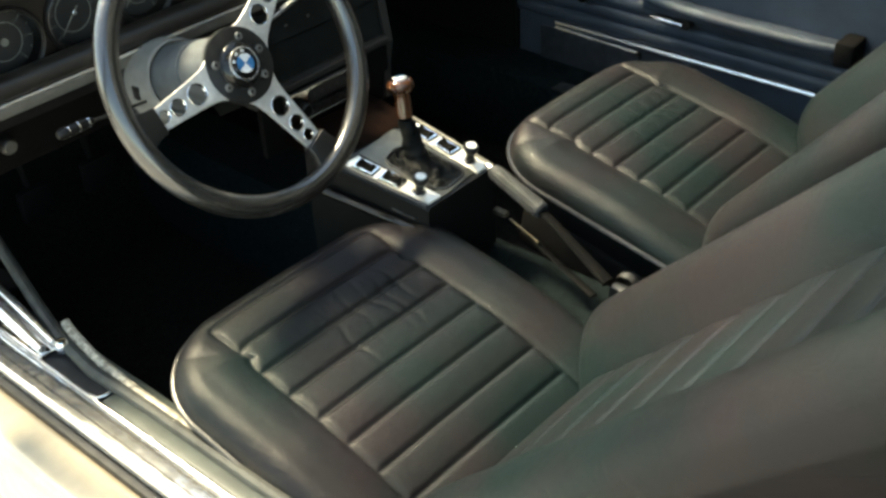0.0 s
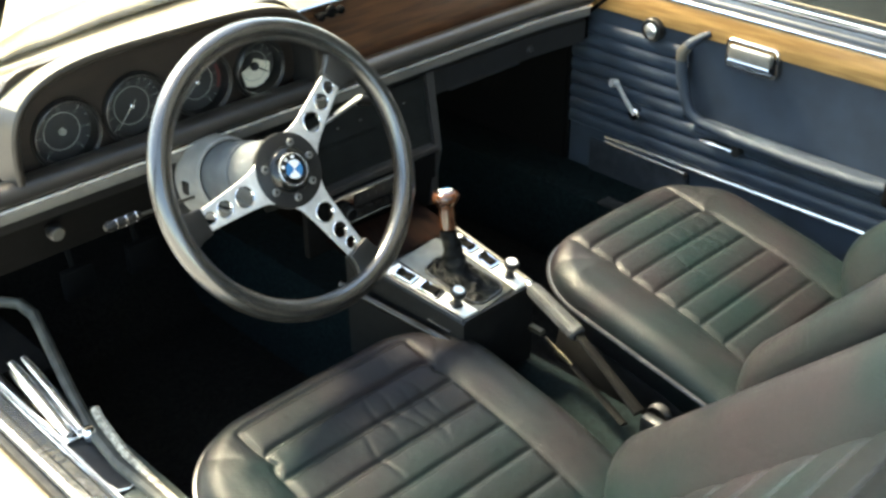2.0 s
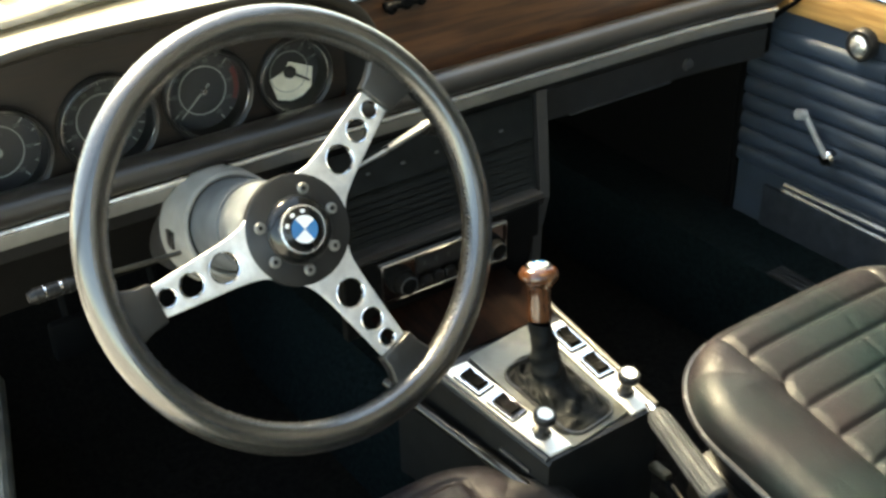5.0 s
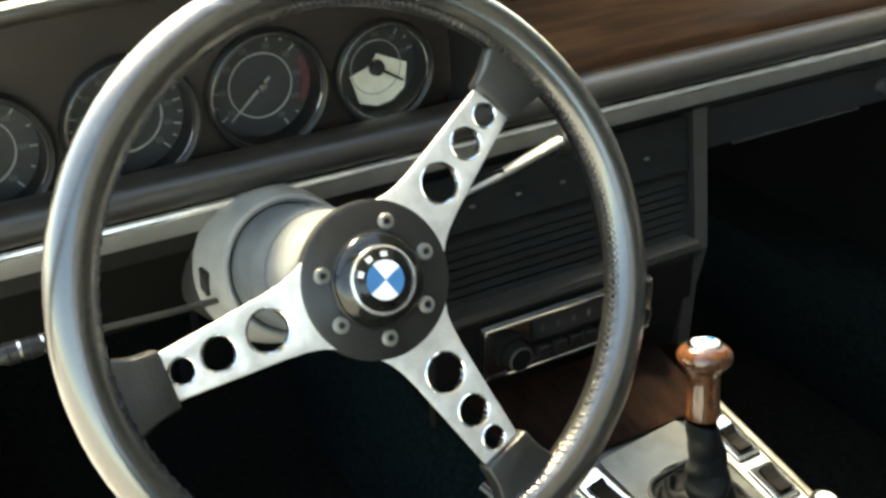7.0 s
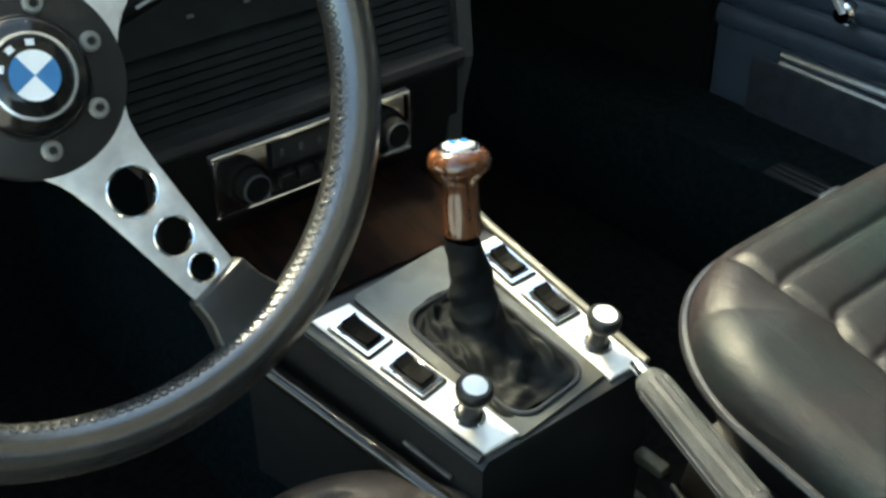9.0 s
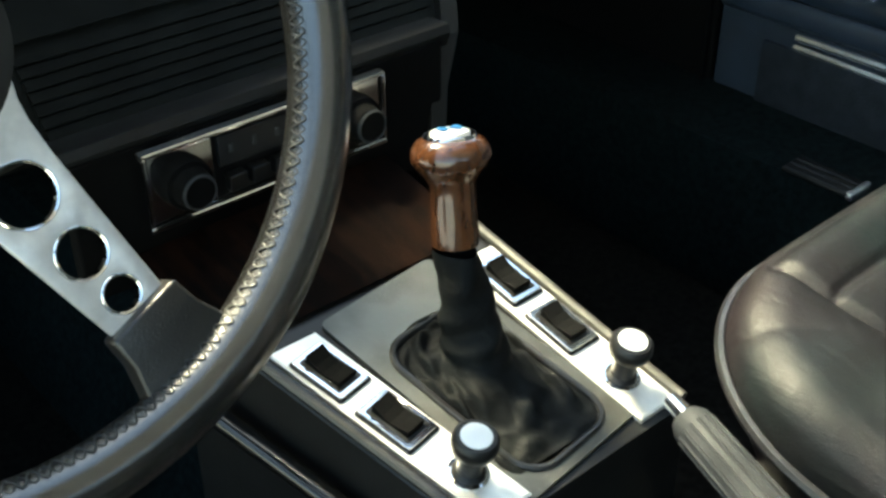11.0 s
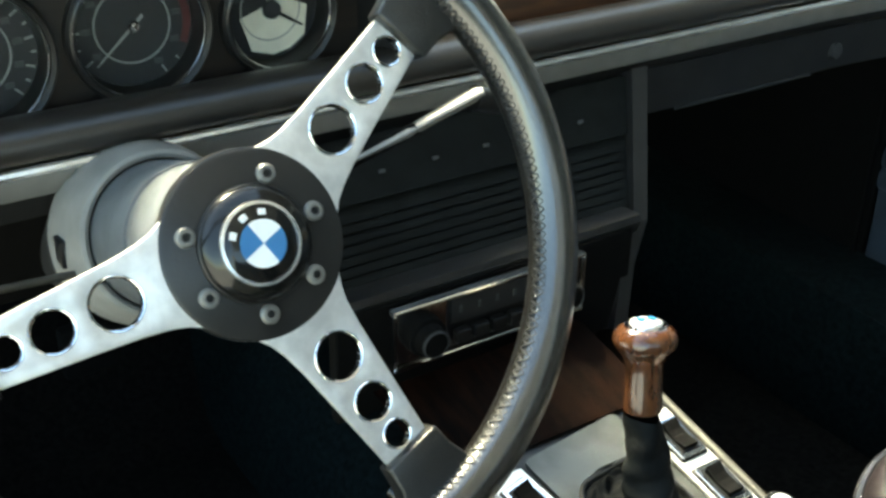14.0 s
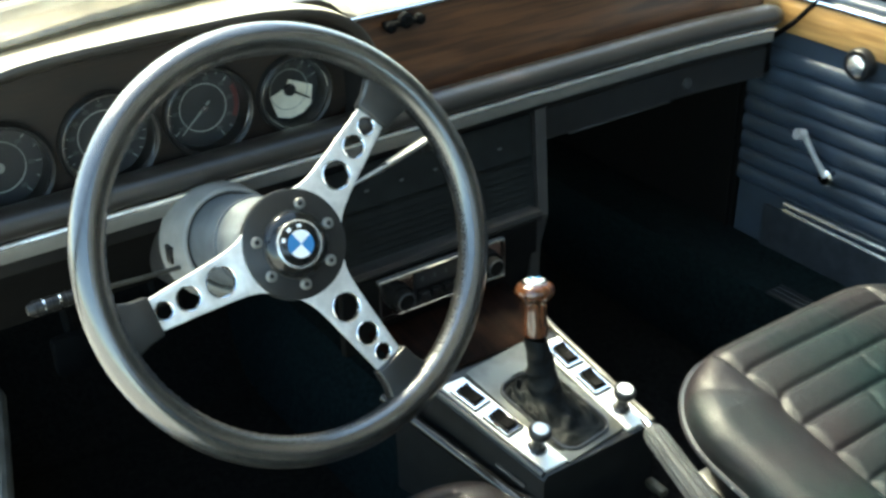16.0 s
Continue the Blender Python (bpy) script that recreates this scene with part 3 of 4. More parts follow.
for i in range(5):
    x = RX0 + 0.061 + 0.017 * i
    part("push_button", box((x - 0.0065, 0.088, -0.184), (x + 0.0065, 0.096, -0.173), 0.001), BLACK, radio, smooth=0)
    part("scale_mark", box((x - 0.0015, 0.0938, -0.160), (x + 0.0015, 0.0955, -0.154), 0.0003), MARK_DIM, radio, smooth=0)

# ---- steering column and wheel ----
TILT = 26.2
t_ = radians(TILT)
WHEEL = axes((0, 0, 0), (1, 0, 0), (0, math.sin(t_), math.cos(t_)), (0, -math.cos(t_), math.sin(t_)))
wheel = thing("steering_wheel", "black leather three-spoke sports steering wheel with drilled aluminium spokes", "steering wheel", WHEEL)
RIM_R, RIM_T = 0.1985, 0.0160
bm = tube([(RIM_R * math.cos(a), RIM_R * math.sin(a), 0.0076) for a in span(0, 2 * math.pi, 96)[:-1]], RIM_T, 20, True)
part("rim", bm, RIM, wheel, "worn glossy black leather rim", smooth=80)
HR = -66.07
for ang in (HR, HR + 105.65, HR - 105.65):
    a = radians(ang)
    m = Matrix.Rotation(a, 4, "Z")
    edge_ = [(0.041, 0.0330), (0.0458, 0.0303), (0.0520, 0.0272), (0.0610, 0.0246), (0.0760, 0.0224), (0.100, 0.0203), (0.156, 0.0160)]
    outline = [(a_, -b_) for a_, b_ in edge_] + edge_[::-1]
    sp = part("spoke", slab(outline, 0.0045, [(0.0820, 0, 0.0143), (0.1168, 0, 0.0114), (0.1420, 0, 0.0085)], 0.0013, m=m @ Matrix.Translation((0, 0, 0.0028))), ALU, wheel, "brushed aluminium spoke with three round holes", smooth=30)
    for hr_, rr in ((0.0820, 0.0143), (0.1168, 0.0114), (0.1420, 0.0085)):
        part("hole_lip", lathe([(rr + 0.0012, 0.0002), (rr + 0.0006, 0.0009), (rr - 0.0004, 0.0004), (rr - 0.0006, -0.0042)], 28, m=m @ Matrix.Translation((hr_, 0, 0.0028))), CHROME, sp)
    pad = [(0.152, -0.0195), (0.167, -0.0210), (0.182, -0.0260), (0.194, -0.033), (0.199, -0.033), (0.199, 0.033), (0.194, 0.033), (0.182, 0.0260), (0.167, 0.0210), (0.152, 0.0195)]
    part("spoke_boot", slab(pad, 0.016, (), 0.0062, m=m @ Matrix.Translation((0, 0, 0.0110))), BOOT, wheel, "creased black leather boot at the rim", smooth=60)
part("hub_plate", lathe([(0.0, 0.004), (0.0518, 0.004), (0.0540, 0.0028), (0.0545, -0.004), (0.052, -0.008), (0, -0.008)], 64), SATIN, wheel, "satin black hub plate")
for base in (HR, HR + 106.54, HR - 106.54):
    for d_ in (26.2, -26.2):
        a = radians(base + d_)
        m = Matrix.Translation((0.0398 * math.cos(a), 0.0398 * math.sin(a), 0.004)) @ Matrix.Diagonal((1.12, 1.12, 1.0, 1.0))
        bolt = part("bolt", lathe([(0.0052, -0.001), (0.0052, 0.0015), (0.0042, 0.0028), (0.0026, 0.0030), (0.0024, 0.0008), (0, 0.0006)], 20, m=m), STRIP, wheel, "socket-head bolt")
        part("socket", lathe([(0.0021, 0.0024), (0, 0.0024)], 6, m=m), BLACK, bolt)
cap = part("horn_button", lathe([(0.0330, 0.003), (0.0330, 0.006), (0.0315, 0.0090), (0.0280, 0.0118), (0.0235, 0.0136), (0.0225, 0.0142), (0.0150, 0.0165), (0, 0.0170)], 56), GLOSS, wheel, "domed black horn button with chrome rings")
part("outer_ring", lathe([(0.0337, 0.0045), (0.0334, 0.0066), (0.0326, 0.0074), (0.0322, 0.0066)], 56), SATIN, cap)
part("chrome_ring", lathe([(0.0238, 0.0130), (0.0233, 0.0152), (0.0218, 0.0155), (0.0212, 0.0140)], 56), SILL, cap, "bright chrome ring")
BADGE = 118.0
for q in range(4):
    pts = [(0, 0)] + arc(0, 0, 0.0134, BADGE + 90 * q, BADGE + 90 * q + 90, 10)
    part("badge_quarter", slab(pts, 0.001, m=Matrix.Translation((0, 0, 0.0178))), MARK_WHITE if q % 2 else MARK_BLUE, cap, smooth=0)
for d_ in (-38, 0, 38):
    m = Matrix.Rotation(radians(BADGE - 2 + d_), 4, "Z") @ Matrix.Translation((0.0174, 0, 0.0170))
    part("badge_bar", slab([(-0.0017, -0.0021), (0.0017, -0.0021), (0.0017, 0.0021), (-0.0017, 0.0021)], 0.0016, m=m), MARK_WHITE, cap, smooth=0)
# lacing round the inner side of the rim: two cords crossing like a plait
bm = bmesh.new()
LOOPS = 112
for side_ in (1, -1):
    pts = []
    for i in range(LOOPS * 8):
        a = 2 * math.pi * i / (LOOPS * 8)
        lean_ = radians(155) + side_ * 0.24 * math.sin(2 * math.pi * i / 8 + 0.6)
        rr_ = RIM_R + (RIM_T + 0.0002 + 0.0003 * side_) * math.cos(lean_)
        pts.append((rr_ * math.cos(a), rr_ * math.sin(a), 0.0076 + (RIM_T + 0.0002 + 0.0003 * side_) * math.sin(lean_)))
    tube(pts, 0.0005, 5, True, bm)
tagged(part("lacing", bm, STITCH, wheel, "fine cord lacing along the inner rim"), kind="stuff")

column = thing("steering_column", "grey plastic steering column shroud with levers", "steering column")
c_, l_ = radians(22.0), radians(0.0)
COLUMN = axes((0, 0, 0), (math.cos(l_), math.sin(l_), 0), (-math.sin(c_) * math.sin(l_), math.sin(c_) * math.cos(l_), math.cos(c_)), (math.cos(c_) * math.sin(l_), -math.cos(c_) * math.cos(l_), math.sin(c_)))
part("collar", lathe([(0.030, -0.005), (0.0440, -0.007), (0.0462, -0.010), (0.0468, -0.0855), (0.0442, -0.0865), (0.0440, -0.088)], 64, m=COLUMN), COLLAR, column, "blue-grey front collar behind the hub")
part("rear_collar", lathe([(0.0440, -0.0885), (0.0476, -0.0900), (0.0490, -0.100), (0.0503, -0.159), (0.0480, -0.164), (0.030, -0.165)], 64, m=COLUMN), COLLAR, column, "blue-grey rear collar")
part("shroud_mouth", lathe([(0.0510, -0.190), (0.0510, -0.160), (0.0520, -0.1570), (0.0545, -0.1555), (0.0572, -0.1570), (0.0590, -0.1610), (0.0670, -0.205), (0.0668, -0.2095), (0.0640, -0.2115), (0.0600, -0.212)], 64, m=COLUMN), GREY, column, "flared grey shroud sleeve")
part("shroud", lathe([(0.0612, -0.208), (0.0615, -0.300), (0.058, -0.325), (0.03, -0.335)], 48, m=COLUMN), SHROUD, column, "dark grey shroud body")
part("shroud_core", lathe([(0.0, -0.164), (0.0515, -0.166), (0.0515, -0.172)], 40, m=COLUMN), MATTE, column)
part("column_tube", tube([COLUMN @ Vector((0, 0, -0.32)), COLUMN @ Vector((0, 0, -0.70))], 0.030, 16), MATTE, column)
lev = part("turn_lever", tube([(-0.050, 0.165, -0.082), (-0.11, 0.138, -0.064), (-0.182, 0.110, -0.044)], [0.0028, 0.0026, 0.0024], 10), SURROUND, column, "thin chrome lever with black ribbed grip")
part("grip", tube([(-0.178, 0.110, -0.044), (-0.188, 0.110, -0.044), (-0.226, 0.110, -0.044), (-0.233, 0.110, -0.044)], [0.005, 0.0070, 0.0077, 0.005], 14), BLACK, lev, "black ribbed grip")
for i in range(6):
    c = Vector((-0.186 - 0.0078 * i, 0.110, -0.044))
    part("grip_rib", tube([c - Vector((0.0010, 0, 0)), c + Vector((0.0010, 0, 0))], 0.0081, 14), CHROME if i % 2 == 0 else BLACK, lev)
lev = part("wiper_lever", tube([(0.050, 0.160, -0.070), (0.105, 0.138, -0.044), (0.176, 0.110, -0.006)], [0.0038, 0.0038, 0.0045], 10), MATTE, column, "slim black lever with bright blade and black tip")
part("lever_blade", tube([(0.125, 0.130, -0.032), (0.170, 0.114, -0.010), (0.228, 0.108, 0.011)], [0.0040, 0.0080, 0.0095], 14, flat=0.5), STRIP, lev, "broad satin blade")
part("lever_tip", tube([(0.222, 0.108, 0.008), (0.246, 0.108, -0.001)], [0.0096, 0.0080], 12), BLACK, lev)
part("key_slot", box((-0.066, 0.168, -0.078), (-0.060, 0.182, -0.058), 0.001), BLACK, column)

# ---- console and gear lever ----
CONSOLE = Matrix.Translation((0.243, -0.098, -0.229)) @ Matrix.Scale(0.874, 4) @ Matrix.Translation((-0.275, 0.064, 0.264))
console = thing("centre_console", "black console with two polished switch plates and gear lever surround", "console", CONSOLE)


def con_z(y):
    return -0.264 + 0.2 * y


def mid_x(y):
    """The console's middle line, a little aslant."""
    return 0.2665 - 0.10 * (y - 0.022)


def half_w(y):
    """Half the console's width, tapering rearwards."""
    return 0.090 + 0.09 * (y + 0.150)


bm = bmesh.new()
rings = []
for y in (0.10, 0.045, -0.155):
    w = half_w(y)
    z = con_z(y)
    rings.append([bm.verts.new(p) for p in ((mid_x(y) - w, y, -0.46), (mid_x(y) - w, y, z - 0.006), (mid_x(y) - w + 0.006, y, z), (mid_x(y) + w - 0.006, y, z), (mid_x(y) + w, y, z - 0.006), (mid_x(y) + w, y, -0.46))])
for a, b in zip(rings, rings[1:]):
    for k in range(5):
        bm.faces.new((a[k], a[k + 1], b[k + 1], b[k]))
bm.faces.new(rings[-1])
part("body", bm, BLACK, console, "black console box", smooth=0)
part("side_rail", tube([(mid_x(0.1) - half_w(0.1) - 0.016, 0.10, -0.300), (mid_x(-0.16) - half_w(-0.16) - 0.014, -0.16, -0.340)], 0.0075, 12), GLOSS, console, "glossy black rail along the console foot")
part("side_plate", tube([(mid_x(y) - half_w(y) - 0.001, y, con_z(y) - 0.034) for y in (-0.082, -0.105, -0.128)], 0.004, 8, flat=0.5), GRIP, console, "small grey plate on the console side")
# wood ramp up to the stack, its colour darkened for the shade there
part("wood_ramp", sheet(lambda u_, v_: Vector((0.140 + 0.225 * u_, 0.040 + 0.109 * v_, con_z(0.040) + 0.004 + 0.021 * v_)), 6, 4), RAMP_WOOD, console, "red-brown wood ramp, darkened in colour for the shade under the stack")
for sgn in (-1, 1):
    run = [(y, con_z(y) + 0.002) for y in (-0.152, -0.10, -0.04, 0.02, 0.040)] + [(0.070, con_z(0.040) + 0.010)]
    part("side_moulding", tube([(mid_x(min(y, 0.05)) + sgn * (half_w(min(y, 0.05)) - 0.0015), y, z) for y, z in run], [0.0042] * 5 + [0.0046], 10), SURROUND if sgn > 0 else SATIN, console, "satin moulding along the console edge")


def on_console(x, y, lift=0.0):
    return Vector((x, y, con_z(y) + lift))


SLOPE = math.atan(0.2)
for sgn in (-1, 1):
    far, near = 0.024, -0.150
    o0, i0 = half_w(far) - 0.008, half_w(far) - 0.045
    o1, i1 = half_w(near) - 0.007, half_w(near) - 0.041
    bm = bmesh.new()
    lo = [bm.verts.new(on_console(mid_x(y) + sgn * a, y, 0.0006)) for a, y in ((i0, far), (o0, far), (o1, near), (i1, near))]
    hi = [bm.verts.new(on_console(mid_x(y) + sgn * a, y, 0.0046)) for a, y in ((i0, far), (o0, far), (o1, near), (i1, near))]
    bm.faces.new(hi)
    for k in range(4):
        bm.faces.new((lo[k], lo[(k + 1) % 4], hi[(k + 1) % 4], hi[k]))
    bmesh.ops.bevel(bm, geom=[e for e in bm.edges if all(v in hi for v in e.verts)], offset=0.001, segments=2, affect="EDGES")
    plate = part("switch_plate", bm, PLATE, console, "polished metal switch plate", smooth=30)
    for y in (-0.010, -0.064):
        mid = mid_x(y) + sgn * (half_w(y) - 0.0250)
        yaw = math.atan(0.10) - sgn * math.atan(0.09)
        m = Matrix.Translation(on_console(mid, y, 0.0046)) @ Matrix.Rotation(SLOPE, 4, "X") @ Matrix.Rotation(yaw, 4, "Z")
        sw = part("switch_bezel", slab(rounded(-0.0135, -0.0215, 0.0135, 0.0215, 0.002, 2), 0.004, (), 0.0008, m=m @ Matrix.Translation((0, 0, 0.0035))), CHROME, console, "chrome switch frame", smooth=0)
        part("gasket", slab(rounded(-0.0150, -0.0230, 0.0150, 0.0230, 0.002, 2), 0.0006, m=m @ Matrix.Translation((0, 0, 0.0007))), BLACK, sw, smooth=0)
        part("rocker_well", slab(rounded(-0.0105, -0.0175, 0.0105, 0.0175, 0.001, 1), 0.001, m=m @ Matrix.Translation((0, 0, 0.0040))), BLACK, sw, smooth=0)
        bm = bmesh.new()
        sec = [(-0.0145, 0.0035), (-0.0145, 0.0085), (-0.006, 0.0060), (0.0, 0.0052), (0.006, 0.0065), (0.0145, 0.0105), (0.0145, 0.0035)]
        ra = [[bm.verts.new(m @ Vector((x, yy, zz))) for yy, zz in sec] for x in (-0.0078, 0.0078)]
        for k in range(len(sec)):
            bm.faces.new((ra[0][k], ra[0][(k + 1) % len(sec)], ra[1][(k + 1) % len(sec)], ra[1][k]))
        bm.faces.new(ra[0]), bm.faces.new(ra[1])
        part("rocker", bm, MATTE, sw, "black rocker", smooth=0)
    y = -0.118
    mid = mid_x(y) + sgn * (half_w(y) - 0.0250)
    m = Matrix.Translation(on_console(mid, y, 0.0046)) @ Matrix.Rotation(SLOPE, 4, "X")
    pk = part("pull_button", lathe([(0.0105, 0.0), (0.0105, 0.003), (0.0080, 0.005), (0.0080, 0.018), (0.0135, 0.024), (0.0145, 0.029), (0.0140, 0.033), (0.0122, 0.035), (0, 0.0352)], 32, m=m), BLACK, console, "black pull button with pale cap")
    part("cap", lathe([(0.0098, 0.0348), (0.0095, 0.0357), (0, 0.0363)], 28, m=m), MARK_WHITE, pk, "pale disc cap")
    part("collar", lathe([(0.0135, -0.0005), (0.0130, 0.0015), (0.0108, 0.0018)], 28, m=m), CHROME, pk)
# frame round the gear lever's gaiter
m = Matrix.Translation(on_console(mid_x(-0.062), -0.062, 0.0)) @ Matrix.Rotation(SLOPE, 4, "X") @ Matrix.Rotation(math.atan(0.10), 4, "Z")
outer = rounded(-0.0525, -0.088, 0.0525, 0.100, 0.006)
inner = rounded(-0.041, -0.080, 0.041, 0.056, 0.022)
bm = bmesh.new()
loops = [[bm.verts.new(m @ Vector((x, y, z))) for x, y in pts] for pts, z in ((outer, -0.001), (outer, 0.0028), (inner, 0.0034), (inner, -0.001))]
for a, b in zip(loops, loops[1:]):
    for k in range(len(a)):
        bm.faces.new((a[k], a[(k + 1) % len(a)], b[(k + 1) % len(a)], b[k]))
part("surround", bm, TRAY, console, "grey satin gear lever surround", smooth=30)
part("well", slab(inner, 0.001, m=m @ Matrix.Translation((0, 0, 0.0008))), MATTE, console, smooth=0)
bm = tube([m @ Vector((x, y, 0.0035)) for x, y in rounded(-0.040, -0.079, 0.040, 0.055, 0.021, 6)], 0.0026, 8, True)
part("surround_lip", bm, SATIN, console)

lever = thing("gear_lever", "turned walnut gear knob with chrome cap on a leather gaiter", "gear lever", CONSOLE)
KT = Vector((0.2870, -0.0171, -0.1221))
KB = Vector((0.268, -0.050, -0.262))
ax = (KT - KB).normalized()
sx = ax.cross(Vector((0, 1, 0))).normalized()
m = axes(KT, sx, ax.cross(sx), ax) @ Matrix.Scale(1.03, 4)
knob = part("knob", lathe([(0.0, 0.0), (0.0165, -0.0005), (0.0205, -0.003), (0.0236, -0.0075), (0.0246, -0.012), (0.0236, -0.0165), (0.0205, -0.0205), (0.0165, -0.0245), (0.0148, -0.029), (0.0142, -0.036), (0.0143, -0.050), (0.0148, -0.062), (0.0142, -0.068), (0.0, -0.070)], 40, m=m), KNOB_WOOD, lever, "polished walnut knob")
part("cap", lathe([(0.0172, -0.0020), (0.0166, 0.0000), (0.0152, 0.0014), (0.0136, 0.0012), (0, 0.0022)], 36, m=m), CHROME, knob, "chrome emblem cap")
part("cap_disc", lathe([(0.0124, 0.0012), (0.0118, 0.0024), (0.0070, 0.0036), (0, 0.0040)], 30, m=m), ALU, knob)
for q in range(2):
    part("cap_quarter", slab([(0, 0)] + arc(0, 0, 0.0075, 118 + 180 * q, 208 + 180 * q, 6), 0.0008, m=m @ Matrix.Translation((0, 0, 0.0046))), MARK_BLUE, knob, smooth=0)


def gaiter(u_, v_):
    """Leather sleeve, tight under the knob, lying in crumpled folds inside the frame."""
    a = 2 * math.pi * u_
    top = KT - ax * 0.072
    base = on_console(mid_x(-0.058), -0.058, 0.014)
    h = min(1.0, v_ / 0.66)
    c = top.lerp(base, h)
    r0 = 0.0130 + 0.0075 * h + 0.0016 * math.sin(24 * h + 2 * a) * h + 0.0012 * math.sin(3 * a + 9 * h)
    p = Vector((c.x + r0 * math.cos(a), c.y + r0 * 1.15 * math.sin(a), c.z))
    k = max(0.0, (v_ - 0.66) / 0.34)
    if k:
        # out over the frame, longer towards the rear
        ex, ey = 0.042 * math.cos(a), 0.066 * math.sin(a) if math.sin(a) < 0 else 0.050 * math.sin(a)
        m_ = max(abs(ex) / 0.042, abs(ey) / 0.066, 0.75)
        q = on_console(mid_x(-0.062) + ex / m_, -0.070 + ey / m_, 0.004)
        e = k ** 0.8
        low = (1 - k) ** 3.0
        ripple = 0.7 * (0.0060 * math.sin(5 * a + 6 * k + 0.8) + 0.0040 * math.sin(9 * a - 8 * k) + 0.003 * math.sin(17 * k + 3 * a)) * math.sin(math.pi * k)
        z = con_z(p.y + (q.y - p.y) * e) + 0.0035 + (p.z - con_z(p.y) - 0.0035) * low + max(-0.002, ripple)
        p = Vector((p.x + (q.x - p.x) * e, p.y + (q.y - p.y) * e, z))
    return p


part("gaiter", sheet(gaiter, 72, 60), GAITER, lever, "creased black leather gaiter", smooth=70)

# ---- handbrake ----
hb = thing("handbrake", "grey ribbed handbrake lever with chrome button", "handbrake")
HB0, HB1, HB2 = Vector((0.311, -0.190, -0.249)), Vector((0.285, -0.310, -0.269)), Vector((0.262, -0.446, -0.327))
part("lever_arm", tube([HB1, HB1.lerp(HB2, 0.5), HB2], [0.008, 0.009, 0.011], 10, flat=0.6), MATTE, hb)
d = (HB1 - HB0)
grip_ = part("grip", tube([HB0, HB0 + d * 0.04, HB0 + d * 0.5, HB1 - d * 0.03, HB1], [0.009, 0.0118, 0.0126, 0.0134, 0.0105], 20), GRIP, hb, "grey ribbed plastic grip")
for i in range(14):
    a = 2 * math.pi * i / 14
    s1 = d.normalized().cross(Vector((0, 0, 1))).normalized()
    s2 = d.normalized().cross(s1)
    off = s1 * math.cos(a) + s2 * math.sin(a)
    part("grip_rib", tube([HB0 + d * 0.08 + off * 0.0118, HB0 + d * 0.93 + off * 0.0131], 0.0012, 5), GRIP, grip_)
part("release_button", tube([HB0 - d.normalized() * 0.014, HB0 + d * 0.01], [0.0055, 0.0065], 14), CHROME, hb, "chrome release button")
br = thing("seat_belt_stalk", "brass and black seat belt stalk beside the tunnel", "seat belt", Matrix.Translation((-0.040, -0.010, 0.030)))
part("strap", tube([(0.366, -0.165, -0.362), (0.345, -0.27, -0.375), (0.305, -0.41, -0.395)], [0.005, 0.006, 0.007], 8, flat=0.4), MATTE, br)
part("buckle", box((0.355, -0.200, -0.366), (0.367, -0.172, -0.356), 0.003), BRASS, br, "brass buckle tongue")
part("strap_edge", tube([(0.356, -0.21, -0.362), (0.338, -0.28, -0.370)], 0.0022, 8), BRASS, br)

# ---- passenger door ----
door = thing("passenger_door", "navy vinyl passenger door with pleats, chrome strips and wood capping", "car door", Matrix.Translation((0, -0.008, -0.024)))
D0, D1 = 0.262, -0.96
part("panel", box((DOOR_X, D1, -0.43), (DOOR_X + 0.035, D0, 0.012), 0.004), NAVY, door, "smooth navy vinyl panel", smooth=0)


def pleats(y0, y1, z0, z1, count):
    """Padded horizontal pleats standing proud of the door."""
    n = count * 8

    def at(u_, v_):
        k = (v_ * count) % 1.0 if v_ < 1 else 1.0
        bulge = 0.0076 * math.sqrt(max(0.0, 1 - (2 * k - 1) ** 2))
        end = min(1.0, min(u_, 1 - u_) * 30)
        return Vector((DOOR_X - 0.0015 - bulge * (0.8 + 0.2 * end), y0 + (y1 - y0) * u_, z0 + (z1 - z0) * v_))

    return sheet(at, 24, n)


part("front_pleats", pleats(D0 - 0.002, -0.026, -0.036, -0.185, 5), NAVY, door, "padded navy pleats", smooth=60)
part("lower_pleats", pleats(D0 - 0.002, D1, -0.185, -0.272, 3), NAVY, door, "padded navy pleats under the armrest", smooth=60)
# wood capping, chrome edge and sill ledge
part("wood_capping", box((DOOR_X - 0.008, D1, -0.008), (DOOR_X + 0.02, D0 + 0.004, 0.046), 0.004), DOOR_WOOD, door, "honey-coloured wood capping")
part("capping_bead", tube([(DOOR_X - 0.006, D0, 0.050), (DOOR_X - 0.006, D1, 0.050)], 0.004, 8), CHROME, door, "chrome bead")
part("sill_ledge", box((DOOR_X - 0.002, D1, 0.046), (DOOR_X + 0.030, D0 + 0.01, 0.066), 0.008, 3), NAVY, door, "dark padded window ledge")
part("window_seal", box((DOOR_X + 0.0545, D1, 0.050), (DOOR_X + 0.068, D0 + 0.01, 0.076), 0.004), RUBBER, door, "black window seal")
part("quarter_ledge", box((DOOR_X + 0.020, 0.015, 0.078), (DOOR_X + 0.050, D0 + 0.01, 0.090), 0.004), SILL, door, "bright quarter-light ledge")
part("quarter_bar", tube([(DOOR_X + 0.040, 0.175, 0.085), (DOOR_X + 0.030, 0.06, 0.30)], 0.007, 8), CHROME, door, "chrome quarter-light bar")
part("window_strip", box((DOOR_X + 0.032, D1, 0.060), (DOOR_X + 0.054, D0 + 0.01, 0.0775), 0.004), CHROME, door, "chrome window strip")
